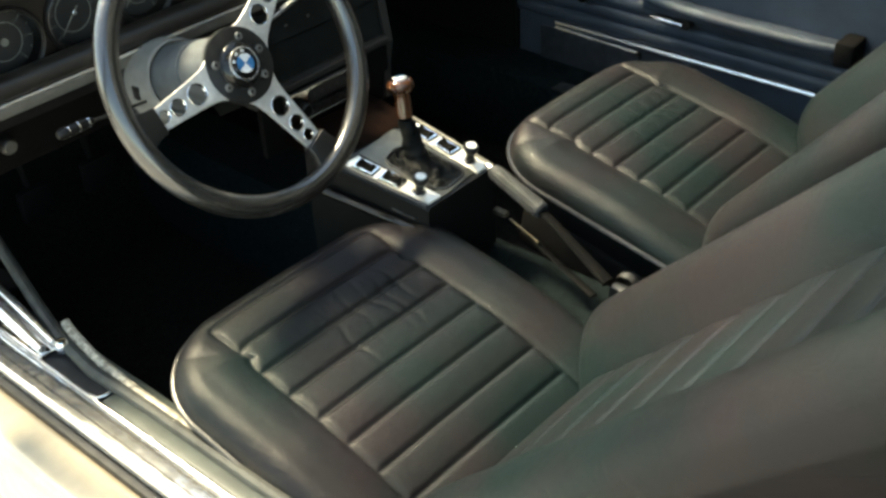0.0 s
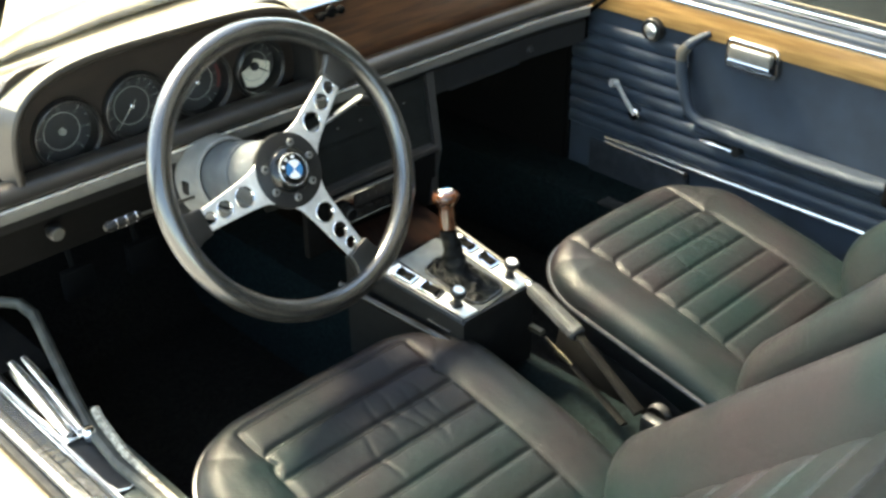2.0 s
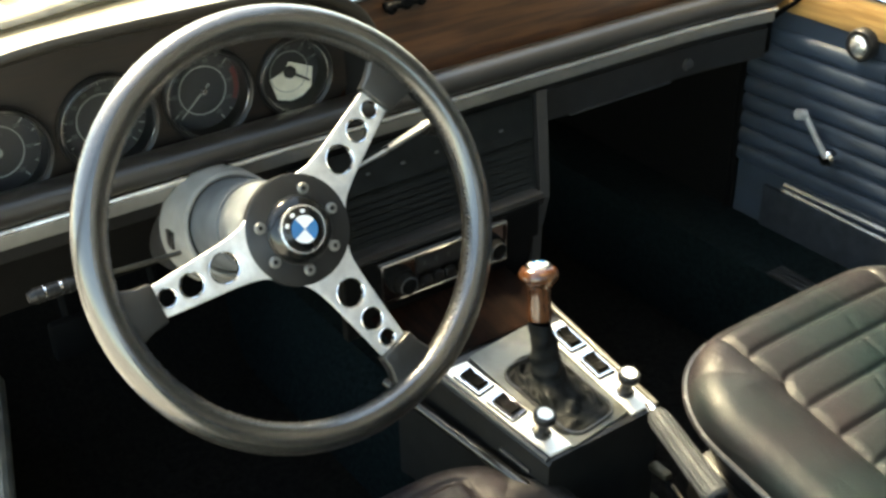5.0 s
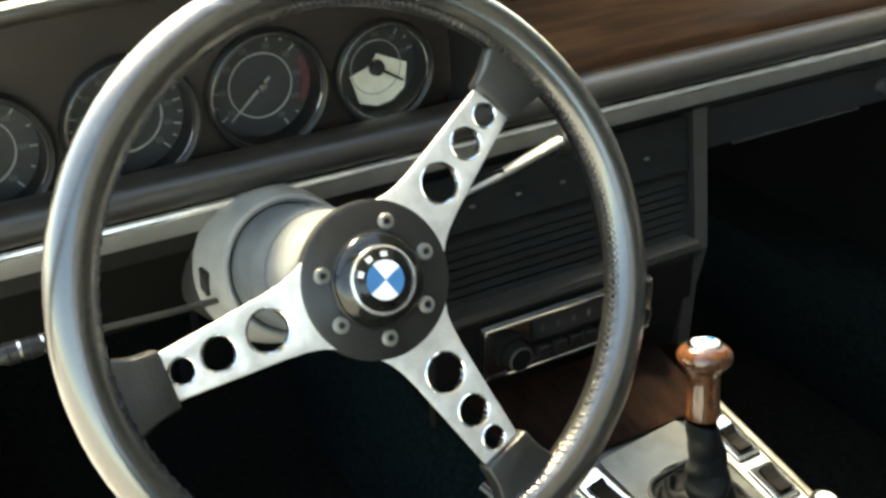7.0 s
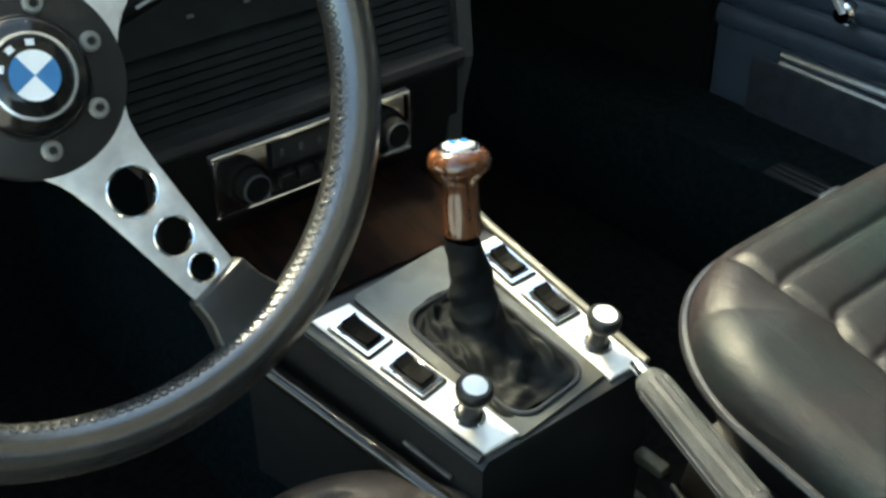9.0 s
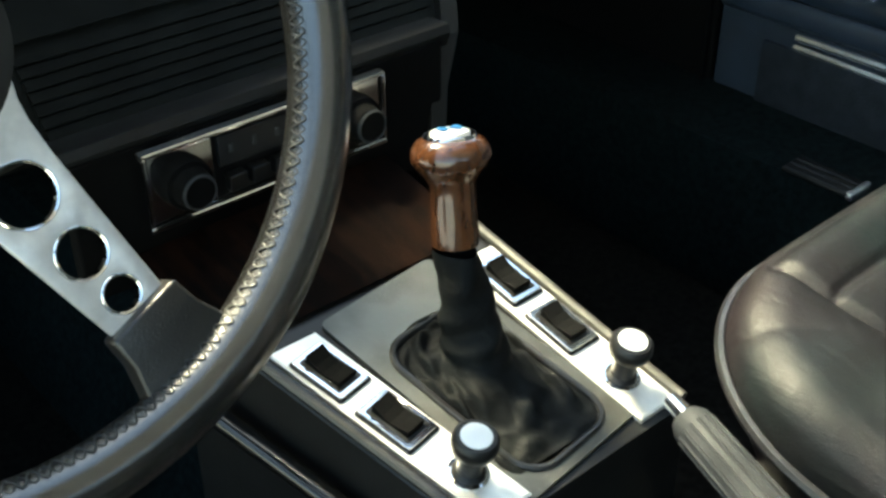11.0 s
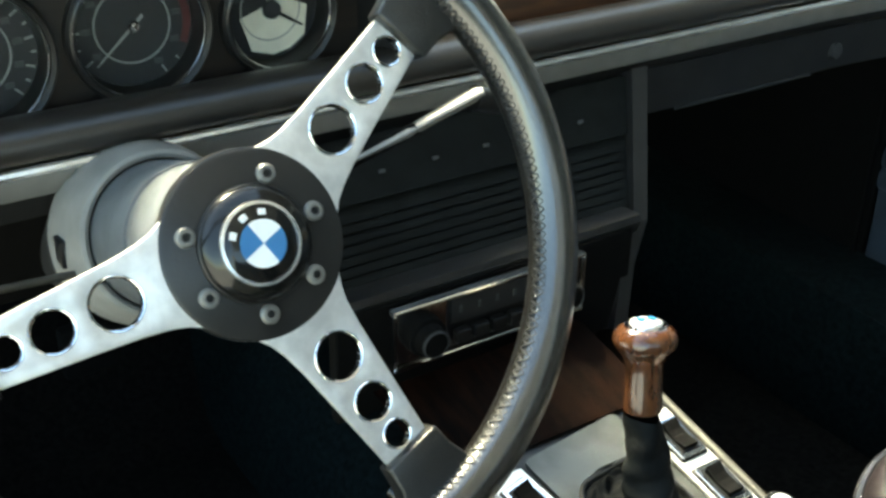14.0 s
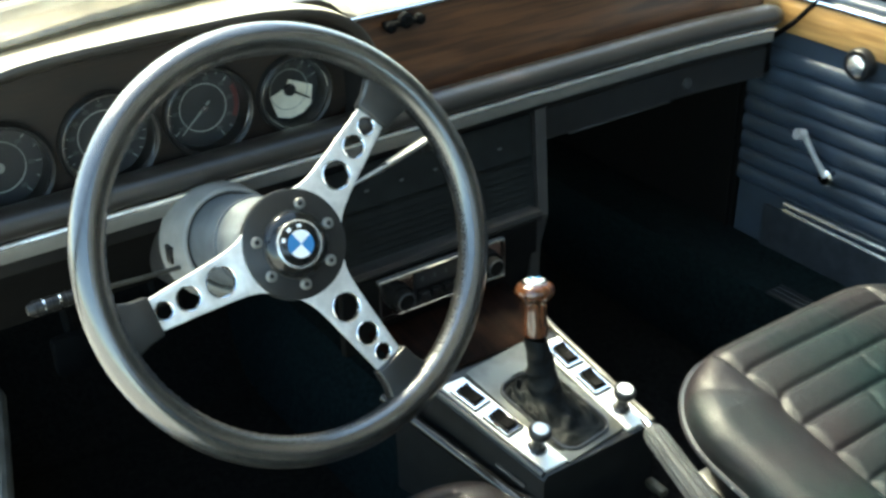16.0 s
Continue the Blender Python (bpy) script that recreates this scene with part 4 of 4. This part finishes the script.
part("window_pane", box((DOOR_X + 0.060, D1, 0.06), (DOOR_X + 0.064, 0.0, 0.40)), GLASS, door, "clear side window", smooth=0).visible_shadow = False
part("quarter_frame", tube([(DOOR_X + 0.052, 0.005, 0.08), (DOOR_X + 0.020, -0.060, 0.45)], 0.008, 8), CHROME, door, "chrome quarter-light frame")
part("quarter_seal", tube([(DOOR_X + 0.056, -0.018, 0.08), (DOOR_X + 0.024, -0.085, 0.45)], 0.010, 8), RUBBER, door, "black rubber quarter-light seal")
part("outer_skin", box((DOOR_X + 0.078, D1, -0.50), (DOOR_X + 0.09, D0 + 0.02, 0.07), 0.004), PAINT, door, "beige outer door skin")
part("long_strip", tube([(DOOR_X - 0.004, 0.160, -0.280), (DOOR_X - 0.004, D1, -0.277)], 0.0045, 8), SILL, door, "long chrome strip")
part("pocket_strip", tube([(DOOR_X - 0.006, 0.160, -0.290), (DOOR_X - 0.006, -0.046, -0.294)], 0.0035, 8), SILL, door, "short chrome pocket edge")
part("pocket", box((DOOR_X - 0.007, -0.05, -0.410), (DOOR_X + 0.001, 0.20, -0.294), 0.003), NAVY_CLOTH, door, "dark navy pocket front")
part("pocket_stud", lathe([(0, 0.005), (0.006, 0.003), (0.007, 0)], 14, m=axes((DOOR_X - 0.006, -0.046, -0.297), (0, 1, 0), (0, 0, 1), (-1, 0, 0))), BLACK, door)
# pull and armrest in one sweep
pull = [(-0.068, 0.006), (-0.060, 0.001), (-0.046, -0.012), (-0.031, -0.033), (-0.036, -0.075), (-0.050, -0.118), (-0.063, -0.142), (-0.090, -0.156), (-0.16, -0.164), (-0.28, -0.168), (-0.42, -0.168), (-0.47, -0.168)]
stand = [0.010, 0.024, 0.036, 0.041, 0.042, 0.042, 0.042, 0.042, 0.042, 0.042, 0.040, 0.030]
rad = [0.006, 0.0080, 0.0098, 0.0110, 0.0112, 0.0112, 0.0110, 0.0104, 0.0100, 0.0098, 0.0096, 0.009]
part("armrest", tube([(DOOR_X - d_, y, z) for (y, z), d_ in zip(pull, stand)], rad, 14), NAVY_SOFT, door, "navy padded pull and armrest", smooth=70)
part("armrest_web", box((DOOR_X - 0.042, -0.46, -0.184), (DOOR_X, -0.07, -0.162), 0.008, 3), NAVY_SOFT, door)
part("armrest_end", box((DOOR_X - 0.055, -0.50, -0.190), (DOOR_X, -0.465, -0.145), 0.006), MATTE, door, "black armrest end cap")
part("pull_tip", tube([(DOOR_X - 0.038, -0.042, -0.017), (DOOR_X - 0.0412, -0.0315, -0.032), (DOOR_X - 0.042, -0.0325, -0.046)], [0.0100, 0.0113, 0.0112], 14), SURROUND, door, "worn silvery pull elbow", smooth=70)
# handle in its cup
hp = part("handle_plate", slab(rounded(-0.054, -0.027, 0.054, 0.027, 0.009), 0.010, (), 0.003, m=axes((DOOR_X - 0.006, -0.160, -0.018), (0, -1, 0), (0, 0, 1), (-1, 0, 0))), NAVY_CLOTH, door, "chrome framed handle plate")
part("frame", tube([(DOOR_X - 0.009, -0.160 - a, -0.018 + b) for a, b in rounded(-0.052, -0.025, 0.052, 0.025, 0.009)], 0.0034, 10, True), CHROME, hp, "bright chrome frame")
part("handle_flap", box((DOOR_X - 0.022, -0.206, -0.026), (DOOR_X - 0.008, -0.116, 0.001), 0.006, 3), STRIP, hp, "chrome handle flap")
part("flap_edge", tube([(DOOR_X - 0.021, -0.118, -0.027), (DOOR_X - 0.021, -0.204, -0.027)], 0.0024, 8), CHROME, hp)
part("handle_cup", tube([(DOOR_X - 0.014, -0.112, -0.036), (DOOR_X - 0.014, -0.208, -0.036)], 0.0030, 8), GLOSS, hp)
# ventilator knob, window crank, small lever
vk = part("round_knob", lathe([(0.0235, 0), (0.0235, 0.010), (0.021, 0.014), (0.017, 0.014)], 32, m=axes((DOOR_X - 0.008, 0.058, -0.016), (0, 1, 0), (0, 0, 1), (-1, 0, 0))), BLACK, door, "round black ring with chrome dome")
part("dome", lathe([(0.0145, 0.012), (0.0135, 0.015), (0.009, 0.018), (0, 0.019)], 28, m=axes((DOOR_X - 0.008, 0.058, -0.016), (0, 1, 0), (0, 0, 1), (-1, 0, 0))), SILL, vk, "chrome dome")
ck = part("window_crank", tube([(DOOR_X - 0.020, 0.082, -0.198), (DOOR_X - 0.026, 0.099, -0.173), (DOOR_X - 0.034, 0.119, -0.138)], [0.0095, 0.0075, 0.0080], 12, flat=0.6), ALU, door, "chrome window crank")
part("crank_boss", lathe([(0.013, 0), (0.013, 0.012), (0.010, 0.016), (0, 0.017)], 20, m=axes((DOOR_X - 0.009, 0.081, -0.200), (0, 1, 0), (0, 0, 1), (-1, 0, 0))), CHROME, ck)
part("crank_knob", tube([(DOOR_X - 0.034, 0.119, -0.138), (DOOR_X - 0.048, 0.123, -0.135)], [0.0085, 0.0085], 12), ALU, ck)
sl = part("door_lever", tube([(DOOR_X - 0.026, -0.085, -0.200), (DOOR_X - 0.030, -0.115, -0.196), (DOOR_X - 0.026, -0.155, -0.200)], [0.0045, 0.0080, 0.0065], 12, flat=0.6), SILL, door, "small chrome lever")
part("lever_boss", lathe([(0.012, 0), (0.011, 0.016), (0, 0.018)], 18, m=axes((DOOR_X - 0.008, -0.158, -0.201), (0, 1, 0), (0, 0, 1), (-1, 0, 0))), BLACK, sl)
# door step behind the pocket
sp_ = part("step_strip", box((0.815, 0.000, -0.390), (0.850, 0.075, -0.3855), 0.0015), BLACK, body, "ribbed aluminium step strip")
for x in (0.8175, 0.8285, 0.8395):
    part("rib", tube([(x, 0.002, -0.3850), (x, 0.073, -0.3850)], 0.0012, 6), GRIP, sp_, "worn metal rib")
part("end_cap", box((0.814, -0.006, -0.391), (0.851, 0.002, -0.3835), 0.0015), SILL, sp_, "bright end of the step strip")
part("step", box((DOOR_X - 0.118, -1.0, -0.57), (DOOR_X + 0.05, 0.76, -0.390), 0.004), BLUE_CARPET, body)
# Near-black colour carries the dashboard's shade at the front of the door.
part("kick_panel", box((DOOR_X, D0 - 0.004, -0.57), (DOOR_X + 0.03, 0.78, -0.02), 0.003), MATTE, body, "kick panel, blackened in colour for the shade at the door front", smooth=0)
# Added filler: keeps the sunlit outer skin from showing through the gap.
part("door_jamb", box((DOOR_X + 0.038, D0 - 0.08, -0.57), (DOOR_X + 0.060, D0 + 0.010, 0.0), 0.003), MATTE, body, "black filler closing the gap at the door jamb", smooth=0)
part("door_seal", tube([(DOOR_X - 0.004, D0 + 0.006, -0.43), (DOOR_X - 0.004, D0 + 0.006, 0.02), (DOOR_X + 0.010, D0 - 0.02, 0.09)], 0.004, 8), MATTE, body, "black rubber door seal")
part("door_gap", tube([(DOOR_X - 0.0085, 0.212, -0.044), (DOOR_X - 0.0085, 0.176, -0.012), (DOOR_X - 0.0075, 0.144, 0.024), (DOOR_X + 0.002, 0.122, 0.052)], 0.0042, 8), MATTE, body, "dark gap between dashboard wood and door capping")
part("pillar_wood", box((DOOR_X - 0.012, D0 + 0.012, -0.012), (DOOR_X + 0.02, 0.330, 0.044), 0.004), DOOR_WOOD, body, "honey-coloured wood end piece")

# ---- driver's door step ----
part("sill", box((-0.300, -1.30, -0.57), (-0.282, 0.62, -0.372), 0.004), RUBBER, body, "black trimmed inner sill")
part("sill_top", box((-0.316, -1.30, -0.372), (-0.282, 0.20, -0.362), 0.003), STEP, body, "grey-green painted door step")
part("sill_top_front", box((-0.342, 0.20, -0.374), (-0.300, 0.62, -0.364), 0.003), RUBBER, body)
seal = [(-0.312, -1.30, -0.356), (-0.314, -0.10, -0.356), (-0.318, 0.02, -0.354), (-0.308, 0.116, -0.350), (-0.287, 0.206, -0.347), (-0.252, 0.341, -0.344), (-0.230, 0.430, -0.338), (-0.236, 0.470, -0.330), (-0.262, 0.492, -0.325), (-0.330, 0.505, -0.322)]
part("opening_seal", tube(seal, 0.010, 10), SEAL, body, "black rubber door opening seal")
edge = [(-0.306, -0.20, -0.354), (-0.306, -0.07, -0.353), (-0.302, 0.03, -0.350), (-0.290, 0.115, -0.346), (-0.284, 0.140, -0.345)]
part("post_foot", box((-0.345, 0.30, -0.372), (-0.258, 0.500, -0.356), 0.004), MATTE, body, "black foot of the door post", smooth=0)
part("worn_edging", tube(edge, 0.0075, 8), EDGING, body, "worn beige edging")
part("chrome_sill", box((-0.396, -1.30, -0.376), (-0.3535, 0.60, -0.354), 0.007, 3), RIBBED, body, "bright dented chrome sill strip")
part("tread_strip", box((-0.3480, -0.030, -0.376), (-0.3170, 0.34, -0.3585), 0.005, 3), RUBBER, body, "black rubber tread strip")
part("step_end", box((-0.3480, -1.30, -0.376), (-0.3165, -0.034, -0.357), 0.006, 3), STEP, body, "grey-green painted step behind the tread")
part("sill_line", tube([(-0.3508, -1.30, -0.357), (-0.3508, 0.34, -0.357)], 0.0026, 8), SILL, body, "thin bright edge of the sill strip")
part("notch_trim", tube([(-0.3490, -0.010, -0.3570), (-0.3460, -0.027, -0.3565), (-0.3330, -0.033, -0.3560), (-0.3190, -0.028, -0.3560)], 0.0022, 8), SILL, body, "bright edge round the end of the tread")
part("chrome_sill_groove", box((-0.408, -1.30, -0.400), (-0.3965, 0.60, -0.372), 0.002), RUBBER, body)
for x in (-0.3640, -0.3800):
    part("sill_groove", box((x, -1.30, -0.356), (x + 0.003, 0.60, -0.3535), 0.001), RUBBER, body)
part("rocker", box((-0.480, -1.40, -0.66), (-0.402, 0.70, -0.378), 0.02, 4), PAINT, body, "beige rocker panel")
part("front_post", box((-0.400, 0.575, -0.57), (-0.290, 0.80, 0.12), 0.02), BLACK, body, "black front door post", smooth=0)
part("front_wing", box((-0.470, 0.62, -0.66), (-0.402, 1.70, 0.08), 0.03, 4), PAINT, body, "beige front wing")
lt = part("latch_plate", box((-0.350, 0.108, -0.356), (-0.306, 0.335, -0.350), 0.003), CHROME, body, "chrome check strap plate")
for x0, x1, rr in ((-0.318, -0.341, 0.0085), (-0.298, -0.322, 0.0075)):
    part("latch_bar", tube([(x0, 0.335, -0.344), (x0 + 0.2 * (x1 - x0), 0.29, -0.342), (x0 + 0.7 * (x1 - x0), 0.18, -0.342), (x1, 0.112, -0.344)], [rr * 0.8, rr, rr * 0.92, rr * 0.7], 12), RIBBED, lt, "bright chrome latch bar")
part("latch_post", lathe([(0.010, 0), (0.010, 0.014), (0.007, 0.019), (0, 0.020)], 16, m=Matrix.Translation((-0.318, 0.098, -0.354))), CHROME, lt)

# ---- bonnet and scuttle outside the windscreen ----
part("bonnet", sheet(lambda u_, v_: Vector((-0.45 + 1.46 * u_, 0.60 + 1.25 * v_, 0.108 + 0.05 * (1 - (2 * u_ - 1) ** 2) - 0.06 * v_ * v_)), 14, 10), PAINT, body, "beige bonnet in full daylight")
part("scuttle", sheet(lambda u_, v_: Vector((-0.45 + 1.46 * u_, screen_y(-0.45 + 1.46 * u_) + 0.005 + (0.60 - screen_y(-0.45 + 1.46 * u_)) * v_, 0.102 + 0.012 * (1 - (2 * u_ - 1) ** 2))), 10, 3), PAINT, body)
for i in range(18):
    x = -0.180 + 0.0135 * i
    part("scuttle_slat", box((x, 0.485, 0.113), (x + 0.006, 0.560, 0.127), 0.002), GRIP, body, smooth=0)
part("screen_seal", tube([(x, screen_y(x) + 0.002, 0.126 - 0.012 * ((x - 0.28) / 0.68) ** 2) for x in span(-0.40, 0.96, 24)], 0.0095, 10), SEAL, body, "grey weathered windscreen seal")
part("screen_trim", tube([(x, screen_y(x) + 0.010, 0.1375 - 0.012 * ((x - 0.28) / 0.68) ** 2) for x in span(-0.40, 0.96, 24)], 0.0026, 8), SILL, body, "thin bright trim in the windscreen seal")
wp = thing("wiper", "black windscreen wiper resting on the scuttle", "wiper", Matrix.Translation((0.10, 0.080, -0.032)))
part("arm", tube([(-0.20, 0.40, 0.158), (-0.10, 0.415, 0.166), (0.02, 0.420, 0.170)], [0.010, 0.008, 0.005], 8), BLACK, wp)
part("blade", tube([(-0.16, 0.395, 0.160), (-0.05, 0.440, 0.166), (0.10, 0.455, 0.170)], 0.004, 8, flat=0.6), RUBBER, wp)
part("spindle", lathe([(0.012, -0.02), (0.012, 0.012), (0.008, 0.016), (0, 0.017)], 18, m=Matrix.Translation((-0.20, 0.40, 0.145))), BLACK, wp)

# ---- seats ----


def cushion_at(u_, v_, W, L, core=0.58, pitch=0.054, thick=0.17, bol=0.009, foot=0.0, outer=None, insert0=-0.018):
    """The seat cushion: x across, y from the front (0) to the back (-L), rounded over at front and sides."""
    # u across: the outer tenths fold down the sides
    side = 0.16
    if u_ < side:
        x, down = -W / 2, (side - u_) / side
    elif u_ > 1 - side:
        x, down = W / 2, (u_ - 1 + side) / side
    else:
        x, down = -W / 2 + W * (u_ - side) / (1 - 2 * side), 0.0
    frontk = 0.14
    if v_ < frontk:
        y, drop = 0.0, (frontk - v_) / frontk
    else:
        y, drop = -L * (v_ - frontk) / (1 - frontk), 0.0
    s = abs(x) / (W / 2)
    # round the corners in plan, then roll the edge over by the distance from the outline
    cr = 0.10 if foot else 0.13
    px, py = x, y
    cx_, cy_ = abs(x) - (W / 2 - cr), y + cr
    nx, ny = (math.copysign(1.0, x), 0.0) if down >= drop else (0.0, 1.0)
    if cx_ > 0 and cy_ > 0:
        d_ = math.hypot(cx_, cy_)
        k = max(cx_, cy_) / d_
        px, py = math.copysign(W / 2 - cr + cx_ * k, x), -cr + cy_ * k
        inset = cr - d_ * k
        nx, ny = math.copysign(cx_ / d_, x), cy_ / d_
    else:
        inset = min(W / 2 - abs(x), -y)
    roll = 0.060 if foot else 0.034
    e = max(0.0, 1 - inset / roll)
    z = -0.8 * roll * (1 - math.sqrt(max(0.0, 1 - e * e)))
    # the corner of the grid, where both sides fold at once, goes down with the deeper one
    # raised side bolsters
    if s > core:
        k = (s - core) / (1 - core)
        z += (outer if outer is not None and x > 0 else bol) * math.sin(min(1.0, k * (1.6 if foot else 2.0)) * math.pi / 2) * (1.0 if foot else min(1.0, max(0.0, -y / 0.09)))
    # pillowed pleats, with one narrow seam between them and round the insert
    near = 1.0
    if s < core and y < insert0:
        f = (insert0 - y) / pitch % 1.0
        near = min(f, 1 - f) * pitch
        ends = min(1.0, (core - s) * W / 2 / 0.010)
        z += 0.0022 * (1 - (2 * f - 1) ** 2) * ends
    if y < insert0:
        near = min(near, abs(s - core) * W / 2)
    if s < core:
        near = min(near, abs(y - insert0))
    z -= 0.0030 * math.exp(-(near / 0.0042) ** 2)
    if not foot:
        # the cushion sags towards the backrest, with sitting creases across its pleats
        z -= 0.030 * max(0.0, (-y - 0.26) / (L - 0.26)) ** 1.5
        for x0, y0, bend in ((0.015, -0.13, 0.10), (0.048, -0.15, -0.08), (0.072, -0.17, 0.05), (-0.030, -0.19, 0.06), (0.098, -0.14, -0.05)):
            off = x - x0 - bend * (y - y0) - 0.004 * math.sin(70 * y + 40 * x0)
            z -= 0.0019 * math.exp(-(off / 0.0032) ** 2 - ((y - y0) / 0.05) ** 2)
    if foot:
        # the lower end rolls under
        eb = max(0.0, -y - (L - foot)) / foot
        z += 0.03 * (-y / L - 1)
        z -= foot * 0.8 * (1 - math.sqrt(max(0.0, 1 - eb * eb)))
    # crown
    z += 0.008 * (1 - s * s)
    deep = max(down, drop)
    z -= thick * 0.75 * deep
    tuck = 0.075 * max(0.0, deep - 0.08)
    return Vector((px - nx * tuck, py - ny * tuck, z))


def seat(name, label, place, back_place, W=0.515, L=0.48, group="front seats", front=-0.031, core=0.61, pitch=0.054):
    ob = thing(name, label, "car seat", None, group)
    part("cushion", sheet(lambda a, b: place @ cushion_at(a, b, W, L, core, pitch, insert0=front), 220, 250), LEATHER, ob, "pleated black leather cushion", smooth=50)
    part("back_cushion", sheet(lambda a, b: back_place @ cushion_at(a, b, W - 0.01, 0.88, 0.44, 0.072, 0.16, 0.074, 0.10, 0.030), 200, 330), LEATHER, ob, "pleated black leather backrest", smooth=50)
    # piping round the cushion's lower edge
    pts = []
    for sx_, seq in ((-1, range(0, 61)), (1, range(60, -1, -1))):
        for i in seq:
            y = -L * (1 - i / 60)
            w = W / 2
            x = sx_ * w
            cr = 0.13
            cy_ = y + cr
            if cy_ > 0:
                a = cy_ / cr * math.pi / 2
                x, y = sx_ * (w - cr + cr * math.cos(a)), -cr + cr * math.sin(a)
            pts.append(place @ Vector((x * 1.006, y + 0.002, -0.030)))
    part("piping", tube(pts, 0.0042, 8), PIPING, ob, "leather piping")
    part("seat_base", box((-W / 2 + 0.05, -L, -0.20), (W / 2 - 0.05, -0.07, -0.12), 0.01), BLACK, ob).matrix_world = place
    return ob


CUSH = Matrix.Rotation(radians(11.0), 4, "X")


def seat_pose(x, y, z):
    return Matrix.Translation((x, y, z)) @ CUSH


def back_pose(x, y, z, lean):
    """The backrest's foot is at (x, y, z); lean is its angle from upright. Its local y runs down from the top."""
    a = radians(lean)
    upv = Vector((0, -math.sin(a), math.cos(a)))
    out = Vector((0, math.cos(a), math.sin(a)))
    return axes(Vector((x, y, z)) + upv * 0.84 + out * 0.045, (-1, 0, 0), upv, out)


driver = seat("driver_seat", "black leather driver seat with pleated cushion beside the open door", seat_pose(-0.052, -0.085, -0.280), back_pose(-0.052, -0.575, -0.373, 42))
seat("passenger_seat", "black leather passenger seat with pleated cushion beside the navy door", seat_pose(0.598, -0.122, -0.240), back_pose(0.604, -0.560, -0.330, 38), W=0.472, L=0.49, front=-0.010, core=0.56, pitch=0.0465)
hinge = part("recliner_hinge", box((0.270, -0.54, -0.43), (0.292, -0.44, -0.34), 0.008), BLACK, driver, "black recliner hinge with round knob")
part("knob", lathe([(0.018, 0), (0.020, 0.010), (0.016, 0.018), (0, 0.019)], 24, m=axes((0.293, -0.455, -0.350), (0, 1, 0), (0, 0, 1), (1, 0, 0))), RUBBER, hinge)

# ---- pedals ----
for x in (-0.10, 0.03):
    pd = thing("pedal", "black rubber pedal in the dark footwell", "pedal", None, "pedals")
    part("pad", box((x - 0.032, 0.515, -0.40), (x + 0.032, 0.535, -0.34), 0.006), MATTE, pd)
    part("arm", tube([(x, 0.535, -0.37), (x, 0.57, -0.20), (x, 0.58, 0.0)], 0.007, 8), MATTE, pd)

# rear quarters and closing panels
part("left_quarter", box((-0.44, -1.78, -0.57), (-0.40, -1.28, 0.06), 0.01), PAINT, body, "beige rear quarter panel", smooth=0)
part("right_quarter", box((DOOR_X + 0.02, -1.78, -0.57), (DOOR_X + 0.09, D1 - 0.004, 0.06), 0.01), NAVY, body, "navy trimmed rear quarter", smooth=0)
part("left_rear_pillar", box((-0.40, -1.78, 0.06), (-0.30, -1.50, 0.52), 0.01), PAINT, body, smooth=0)
part("right_rear_pillar", box((0.88, -1.78, 0.06), (0.96, -1.40, 0.52), 0.01), PAINT, body, smooth=0)
